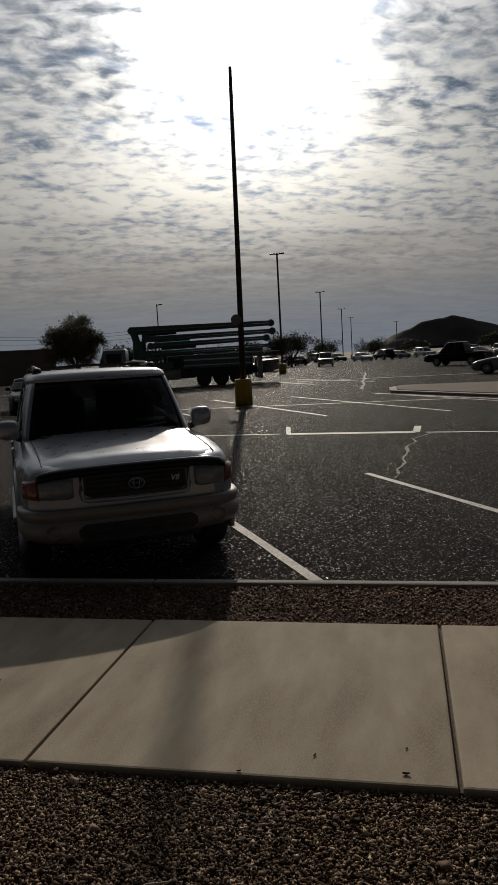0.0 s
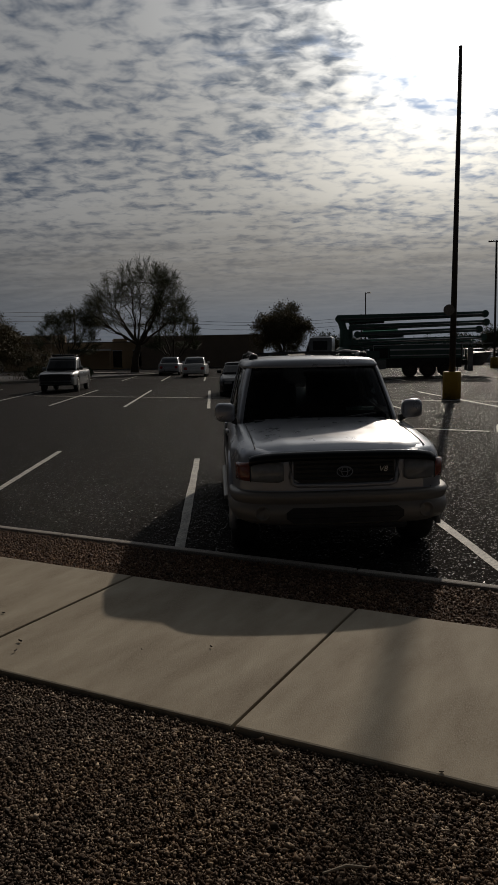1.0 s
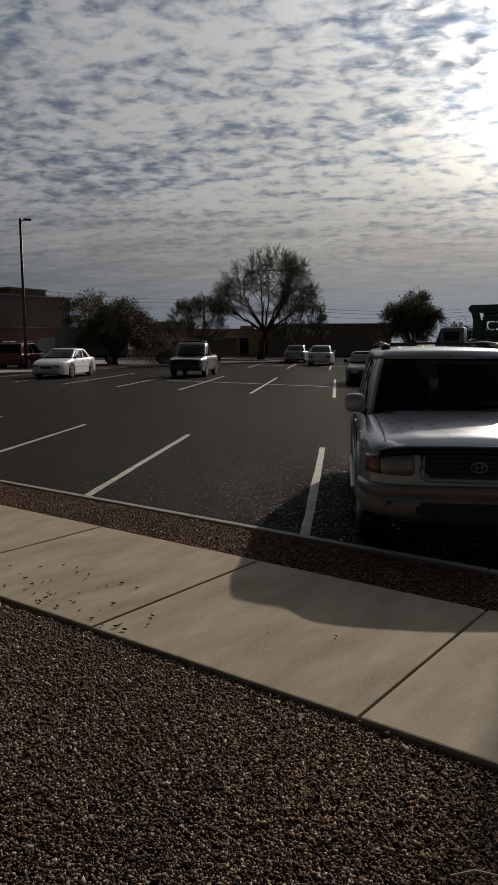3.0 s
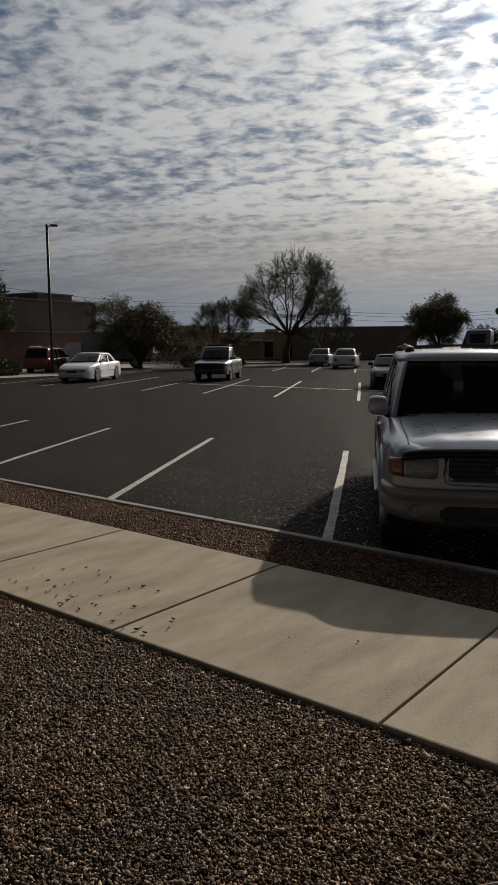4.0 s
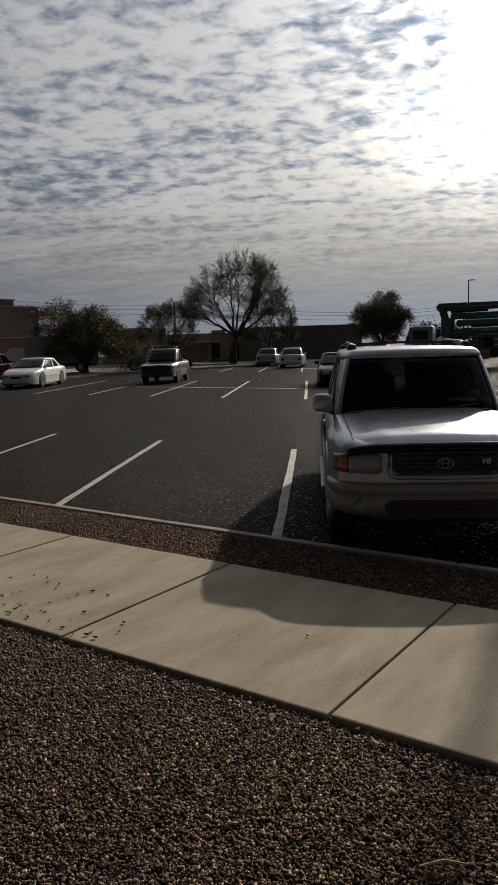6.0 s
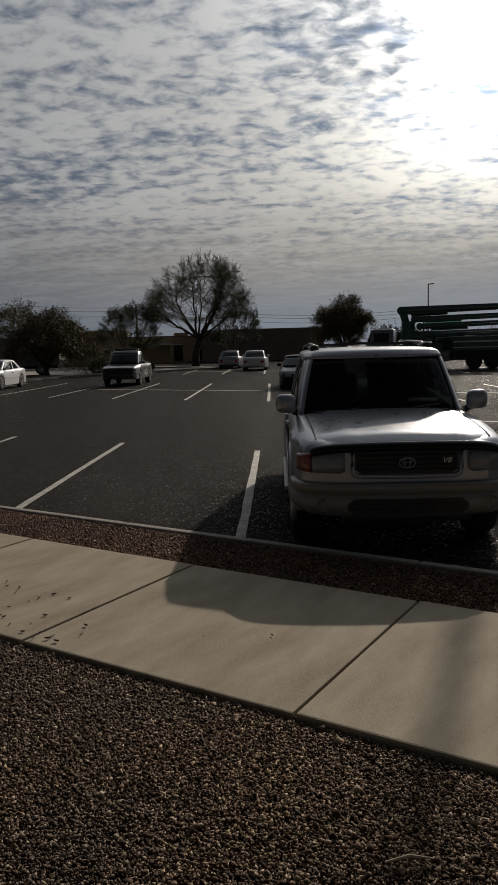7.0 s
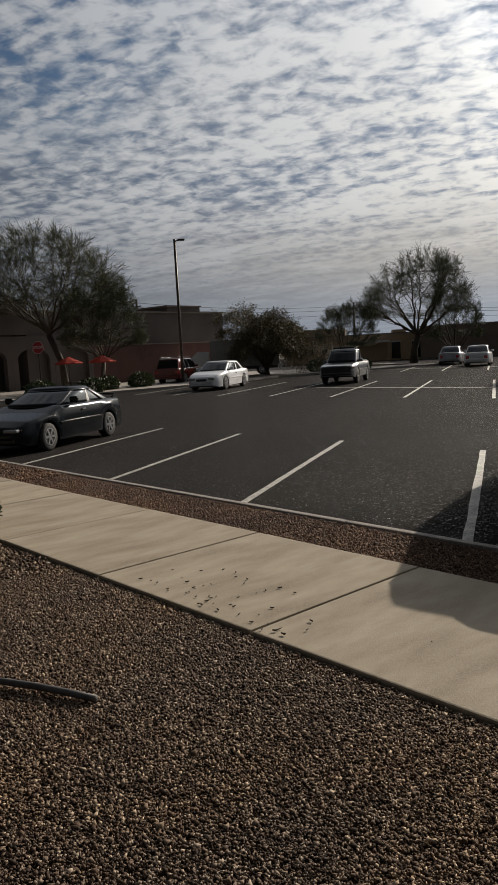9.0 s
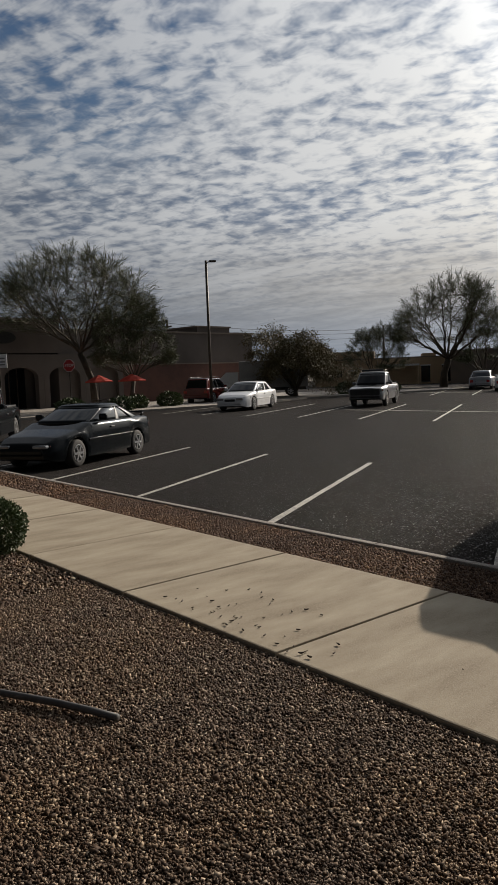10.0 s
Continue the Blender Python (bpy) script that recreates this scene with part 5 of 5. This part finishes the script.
        part("delivery_pipe", tube_bm([(x0 + 0.3, y - 0.34, z0 - 0.05), (x1 - 0.2, y - 0.34, z1 - 0.05)], 0.07, 8), "grey_paint", beam)
        part("hydraulic_ram", tube_bm([(x0 + 0.8, y, z0 - h0 * 0.6), (x0 + 3.2, y, z0 - h0 * 0.5)], 0.08, 8), "chrome", beam)
        for x in (x0 + 0.1, x1 - 0.1):
            part("pivot", disc_bm([(0.24, y - 0.3), (0.24, y + 0.3)], 14, "Y", None, (x, 0, z0 if x < 0 else z1)), "green_paint", beam)
    part("boom_link", bar_between((-3.7, 0, 4.1), (-3.4, 0, 3.0), 0.4, 0.5, bmesh.new()), "green_paint", t)
    part("boom_rest", box_bm((0.25, 0.9, 1.3), (4.2, 0, 1.2), 0.03), "green_paint", t)
    for x in (-1.4, 0.6, 2.6, 4.4):
        part("handrail", tube_bm([(x, -1.2, 1.25), (x, -1.2, 2.15), (x + 1.9, -1.2, 2.15)], 0.025, 6), "white_paint", t)
    return t


pump_truck()


def box_truck():
    t = thing("box_truck", (-45.6, 37.4, LOT + 0.13), "white box truck with a dark lettered side", "truck", turn=-130.5)
    dull = material("dull_white", (0.34, 0.35, 0.36), 0.6, second=(0.27, 0.275, 0.28), scale=1.5)
    b = part("cargo_box", box_bm((5.6, 2.3, 2.2), (-0.8, 0, 0.75), 0.04), dull, t)
    for s in (-1, 1):
        part("lettering_bar", box_bm((2.6, 0.01, 0.32), (-0.9, s * 1.158, 2.1)), "grey_paint", b, "dark lettering bar")
        part("lettering_bar", box_bm((2.6, 0.01, 0.09), (-0.9, s * 1.158, 1.85)), "grey_paint", b)
        for x in (-2.2, 2.9):
            wheel(t, x, s * 0.95, 0.45, 0.3, "rim", s)
    part("cab", loft_bm([[(2.1, -1.0, 0.5), (4.0, -1.0, 0.5), (4.0, 1.0, 0.5), (2.1, 1.0, 0.5)], [(2.1, -1.0, 1.3), (4.0, -1.0, 1.2), (4.0, 1.0, 1.2), (2.1, 1.0, 1.3)], [(2.1, -0.9, 2.1), (3.1, -0.9, 2.1), (3.1, 0.9, 2.1), (2.1, 0.9, 2.1)]]), "white_paint", t)
    part("windscreen", box_bm((0.5, 1.6, 0.5), (3.05, 0, 1.35), 0.04), "tint", t)
    part("chassis", box_bm((7.0, 0.8, 0.25), (0, 0, 0.5), 0.02), "black_plastic", t)
    return t


box_truck()

# ---- cars far down the lot ----
sedan("hatchback", (8.2, 45.2, LOT), 165, "dark blue hatchback at the far island", "grey_paint", L=4.4, H=1.50, scale=1.05, axles=(0.9, 3.5))
suv_small("pickup_truck", (6.6, 68.2, LOT), 150, "dark full-size pickup in the far lot", "black_paint", L=5.4, H=1.95, scale=1.1, pick=True, rack=False)
suv_small("sport_utility_car", (-8.2, 94.5, LOT), -85, "dark sport utility car driving lane", "grey_paint", scale=1.1)
FAR = [(-5.2, 128, "silver"), (-1.6, 131, "black_paint"), (1.2, 134, "silver"), (5.6, 137, "white_paint"), (9.8, 138, "grey_paint"), (14.0, 136, "black_paint"), (11.5, 100, "grey_paint"), (15.5, 102, "white_paint"), (-13.5, 82, "grey_paint"), (-16.5, 86, "white_paint"), (-14.5, 112, "black_paint"), (-19.0, 112, "grey_paint"), (-10.5, 140, "black_paint"), (-15.0, 142, "grey_paint"), (-20.0, 141, "black_paint"), (18.5, 128, "red_paint"), (-26.0, 72.0, "silver"), (-34.0, 74.0, "grey_paint")]
for k, (x, y, paint) in enumerate(FAR):
    kind = {"silver": "silver", "black_paint": "black", "white_paint": "white", "grey_paint": "dark grey", "red_paint": "dark red"}[paint]
    if k % 2:
        suv_small("sport_utility_car", (x, y, LOT), (-60, 120, 60)[k % 3], kind + " sport utility car in a far row", paint, scale=1.05, rack=False)
    else:
        sedan("sedan", (x, y, LOT), (-60, 120, 60)[k % 3], kind + " sedan in a far row", paint, scale=1.05)

# ---- planted island with its kerb ----
island = tagged(part("kerb_island", prism_bm([(1.1, 29.0), (1.0, 31.8), (1.8, 33.2), (16, 30.5), (16, 19.0), (4.9, 23.4), (1.6, 28.2)], LOT - 0.1, LOT + 0.10), "kerb", None), "concrete kerb of a planted island", "kerb", kind="structure")
tagged(part("island_soil", prism_bm([(1.4, 29.1), (1.3, 31.6), (2.0, 32.8), (15.8, 30.2), (15.8, 19.4), (5.1, 23.7), (1.9, 28.3)], LOT, LOT + 0.125), "soil", None), "brown earth filling the planted island", "ground", kind="structure")
for k in range(9):
    a = (0.6 + 0.55 * k, 28.6 - 0.80 * k)
    stripe((a[0], a[1] + 0.2), (a[0] + 0.5, a[1] - 0.5), 0.25)
far_kerb = tagged(part("kerb_far", prism_bm([(-36.0, 12.0), (-36.0, 28.5), (-39.0, 36.0), (-37.5, 48.0), (-36.5, 55.5), (-56, 62), (-58, 61.6), (-37.2, 54.5), (-60, 44), (-60, 10)], LOT - 0.1, LOT + 0.13), "kerb", None), "pale kerb of the far planting strip", "kerb", kind="structure")

# ---- pale crack in the asphalt ----
crack = [(2.2, 13.35), (1.99, 12.9), (1.80, 12.5), (1.87, 12.0), (1.66, 11.3), (1.70, 10.6), (1.60, 9.9), (1.64, 9.3), (1.52, 8.6), (1.55, 8.2), (1.50, 7.9)]
for a, b in zip(crack, crack[1:]):
    stripe(a, b, 0.04, 0.02, "crack_filler").name = "crack"
crack = [(-0.3, 32.8), (-0.45, 36), (-0.42, 38), (-0.75, 42), (-0.8, 46), (-1.1, 51), (-1.15, 55), (-1.5, 60)]
for a, b in zip(crack, crack[1:]):
    stripe(a, b, 0.13, 0.05, "crack_filler").name = "crack"

# ---- hill ----


def hill():
    """A long dark desert hill on the horizon."""
    n, m = 90, 26
    verts, faces = [], []
    for j in range(m):
        for i in range(n):
            x = -60 + 420 * i / (n - 1)
            y = 850 + 105 * j / (m - 1)
            u = (y - 850) / 105
            ridge = np.interp(x, [-60, -36, -6, 27, 59, 90, 109, 180, 260, 360], [0, 5, 20, 32, 39, 31, 23, 26, 14, 0])
            z = ridge * max(0.0, 1 - abs(u - 0.42) / 0.45)
            z += 2.2 * noise.noise(Vector((x * 0.05, y * 0.05, 0))) * (z > 0.5) + 0.9 * noise.noise(Vector((x * 0.2, y * 0.2, 3))) * (z > 0.5)
            verts.append((x, y, z - 0.4))
    for j in range(m - 1):
        for i in range(n - 1):
            a = j * n + i
            faces.append((a, a + 1, a + n + 1, a + n))
    return tagged(mesh_ob("hill", verts, faces, "hill", smooth=True), "dark stony desert hill on the horizon", "hill", kind="structure")


hill()

# ---- poles and wires ----


def utility_pole(at, h):
    p = thing("utility_pole", (at[0], at[1], LOT), "dark wooden utility pole", "utility pole", "utility poles")
    part("pole", tube_bm([(0, 0, 0), (0, 0, h)], [0.17, 0.12], 8), "bark", p)
    part("cross_arm", box_bm((1.8, 0.12, 0.14), (0, 0, h - 0.9), 0.02), "bark", p)
    return p


UP = [(-96, 34, 9.2), (-73.8, 46.6, 9.0), (-69.7, 81.1, 8.5), (-61.1, 99.5, 7.5), (-40, 120, 8)]
for x, y, h in UP:
    utility_pole((x, y), h)
for k, dz in enumerate((0.4, 0.9, 1.6)):
    pts = []
    for (x0, y0, h0), (x1, y1, h1) in zip(UP, UP[1:]):
        for f in np.linspace(0, 1, 9)[: -1]:
            pts.append((x0 + (x1 - x0) * f, y0 + (y1 - y0) * f, LOT + h0 - dz + (h1 - h0) * f - 2.4 * f * (1 - f)))
    tagged(part("overhead_wire", tube_bm(pts, 0.022, 4), "black_plastic", None), "thin dark overhead wire between utility poles", "wire", "overhead wires")


def stop_sign(at):
    s = thing("stop_sign", (at[0], at[1], LOT), "red octagonal stop sign on a steel post", "road sign", turn=-55)
    part("post", box_bm((0.05, 0.05, 2.7), (0, 0, 0), 0.008), "pole_metal", s)
    oct_ = [(0.04, math.cos(math.pi / 8 + k * math.pi / 4) * 0.38, 2.85 + math.sin(math.pi / 8 + k * math.pi / 4) * 0.38) for k in range(8)]
    plate = part("plate", loft_bm([oct_, [(0.055, y, z) for x, y, z in oct_]]), "stop_red", s)
    me = text_mesh("STOP", 0.25, 0.003)
    me.materials.append(M["white_paint"])
    w = new("lettering", me)
    w.parent = plate
    w.matrix_basis = pose(0.06, 0, 2.85, 90, 0, 90)
    rim = [(0.06, y * 0.95, 2.85 + (z - 2.85) * 0.95) for x, y, z in oct_]
    part("border", tube_bm(rim + rim[:1], 0.012, 4), "white_paint", plate)
    return s


stop_sign((-38.2, 16.4))


def umbrella(at):
    u = thing("patio_umbrella", (at[0], at[1], LOT), "red canvas patio umbrella over a table", "umbrella", "patio umbrellas")
    part("mast", tube_bm([(0, 0, 0), (0, 0, 2.3)], 0.025, 8), "pole_metal", u)
    ring = [[(math.cos(a) * r, math.sin(a) * r, z) for a in np.linspace(0, 2 * math.pi, 9)[:-1]] for r, z in ((0.88, 1.82), (0.90, 1.88), (0.45, 2.10), (0.03, 2.28))]
    part("canopy", loft_bm(ring), "umbrella", u, "red canvas canopy")
    t = thing("patio_table", (at[0], at[1], LOT), "round dark metal patio table under the umbrella", "table", "patio tables")
    part("tabletop", disc_bm([(0.5, 0.72), (0.5, 0.75)], 20, "Z"), "pole_metal", t)
    for k in range(4):
        a = k * math.pi / 2
        part("leg", tube_bm([(0.08 * math.cos(a), 0.08 * math.sin(a), 0.72), (0.4 * math.cos(a), 0.4 * math.sin(a), 0)], 0.02, 6), "pole_metal", t)


umbrella((-40.6, 19.5)), umbrella((-39.6, 21.3))

# ---- hose, twig, fallen leaves and pods ----
h = tagged(part("hose", tube_bm([(-3.4, -1.72, -0.01), (-2.9, -1.60, 0.003), (-2.44, -1.45, 0.008), (-2.1, -1.28, 0.008), (-1.9, -1.19, 0.004), (-1.74, -1.12, -0.004)], 0.019, 10), "rubber_hose", None, smooth=True), "dark rubber irrigation hose lying on the stones", "hose")
tw = tagged(part("twig", tube_bm([(0.73, -0.72, -0.005), (0.79, -0.66, 0.002), (0.86, -0.63, -0.002)], [0.004, 0.006, 0.003], 6), "twig", None), "short pale broken twig on the stones", "twig")


def pod(at, size, turn):
    """A curled dry leaf or pod."""
    bm = bmesh.new()
    rings = []
    for t in np.linspace(-1, 1, 6):
        w = (1 - t * t) * 0.4 + 0.06
        c = 0.35 * t * t
        rings.append([(t * size, -w * size, (c + 0.35) * size), (t * size, 0, c * size), (t * size, w * size, (c + 0.35) * size), (t * size, 0, (c + 0.75 * w + 0.35) * size)])
    loft_bm(rings, bm)
    ob = part("fallen_leaf", bm, "dry_leaf", None)
    ob.matrix_basis = pose(at[0], at[1], 0.003, 0, 0, turn)
    return tagged(ob, "small curled brown leaf fallen on the pavement", "leaf", "fallen leaves")


rng = random.Random(5)
SPOTS = [(1.244, 0.171), (1.623, 0.264), (1.62, 0.07), (0.95, 0.02), (-1.62, 0.08), (-1.70, 0.12), (-1.78, 0.05), (-0.55, 0.75), (-0.9, 0.55)]
for k in range(46):
    SPOTS.append((-2.55 + rng.gauss(0, 0.42), min(1.4, 0.08 + abs(rng.gauss(0, 0.26)))))
for x, y in SPOTS:
    pod((x, y), rng.uniform(0.008, 0.018), rng.uniform(0, 360))


# ---- crushed stone ----


def stones(name, label, x0, x1, y0, y1, z, count, size, mat, seed):
    """Loose angular stones, as one heap of real geometry."""
    rs = np.random.RandomState(seed)
    ico = np.array([(1, 0, 0), (-1, 0, 0), (0, 1, 0), (0, -1, 0), (0, 0, 1), (0, 0, -1)], float)
    tri = np.array([(0, 2, 4), (2, 1, 4), (1, 3, 4), (3, 0, 4), (2, 0, 5), (1, 2, 5), (3, 1, 5), (0, 3, 5)])
    c = np.stack([rs.uniform(x0, x1, count), rs.uniform(y0, y1, count), np.full(count, z) + rs.uniform(-0.3, 0.55, count) * size], 1)
    s = size * rs.lognormal(-0.1, 0.32, (count, 1, 1)) * rs.uniform(0.55, 1.25, (count, 1, 3))
    v = ico[None] * s * rs.uniform(0.70, 1.25, (count, 6, 1)) + rs.normal(0, 0.22, (count, 6, 3)) * size
    q = rs.normal(size=(count, 4))
    q /= np.linalg.norm(q, axis=1, keepdims=True)
    w, x, y, zz = q.T
    rot = np.stack([np.stack([1 - 2 * (y * y + zz * zz), 2 * (x * y - w * zz), 2 * (x * zz + w * y)], -1), np.stack([2 * (x * y + w * zz), 1 - 2 * (x * x + zz * zz), 2 * (y * zz - w * x)], -1), np.stack([2 * (x * zz - w * y), 2 * (y * zz + w * x), 1 - 2 * (x * x + y * y)], -1)], 1)
    v = np.einsum("nij,nkj->nki", rot, v) + c[:, None]
    f = tri[None] + 6 * np.arange(count)[:, None, None]
    me = bpy.data.meshes.new(name)
    me.vertices.add(count * 6), me.loops.add(count * 24), me.polygons.add(count * 8)
    me.vertices.foreach_set("co", v.ravel())
    me.loops.foreach_set("vertex_index", f.ravel().astype(np.int32))
    me.polygons.foreach_set("loop_start", np.arange(0, count * 24, 3, dtype=np.int32))
    me.polygons.foreach_set("loop_total", np.full(count * 8, 3, np.int32))
    me.update(calc_edges=True)
    me.materials.append(M[mat])
    return tagged(new(name, me), label, "gravel", kind="stuff")


stones("gravel", "brown and grey crushed stone bed beside the pavement", -4.2, 3.0, -1.95, -0.01, -0.030, 205000, 0.0078, "gravel", 1)
stones("gravel", "brown and grey crushed stone at the bed's inner side", -4.2, -0.3, -2.5, -1.95, -0.030, 32000, 0.0078, "gravel", 5)
stones("gravel", "brown and grey crushed stone farther along the bed", -9, -4.2, -2.3, -0.01, -0.036, 34000, 0.0135, "gravel", 2)
stones("gravel", "reddish crushed stone strip between pavement and kerb", -9.0, 3.6, 1.735, 2.53, -0.035, 62000, 0.0098, "gravel_red", 3)
stones("gravel", "reddish crushed stone farther along the strip", -22.0, -9.0, 1.735, 2.53, -0.03, 17000, 0.018, "gravel_red", 4)
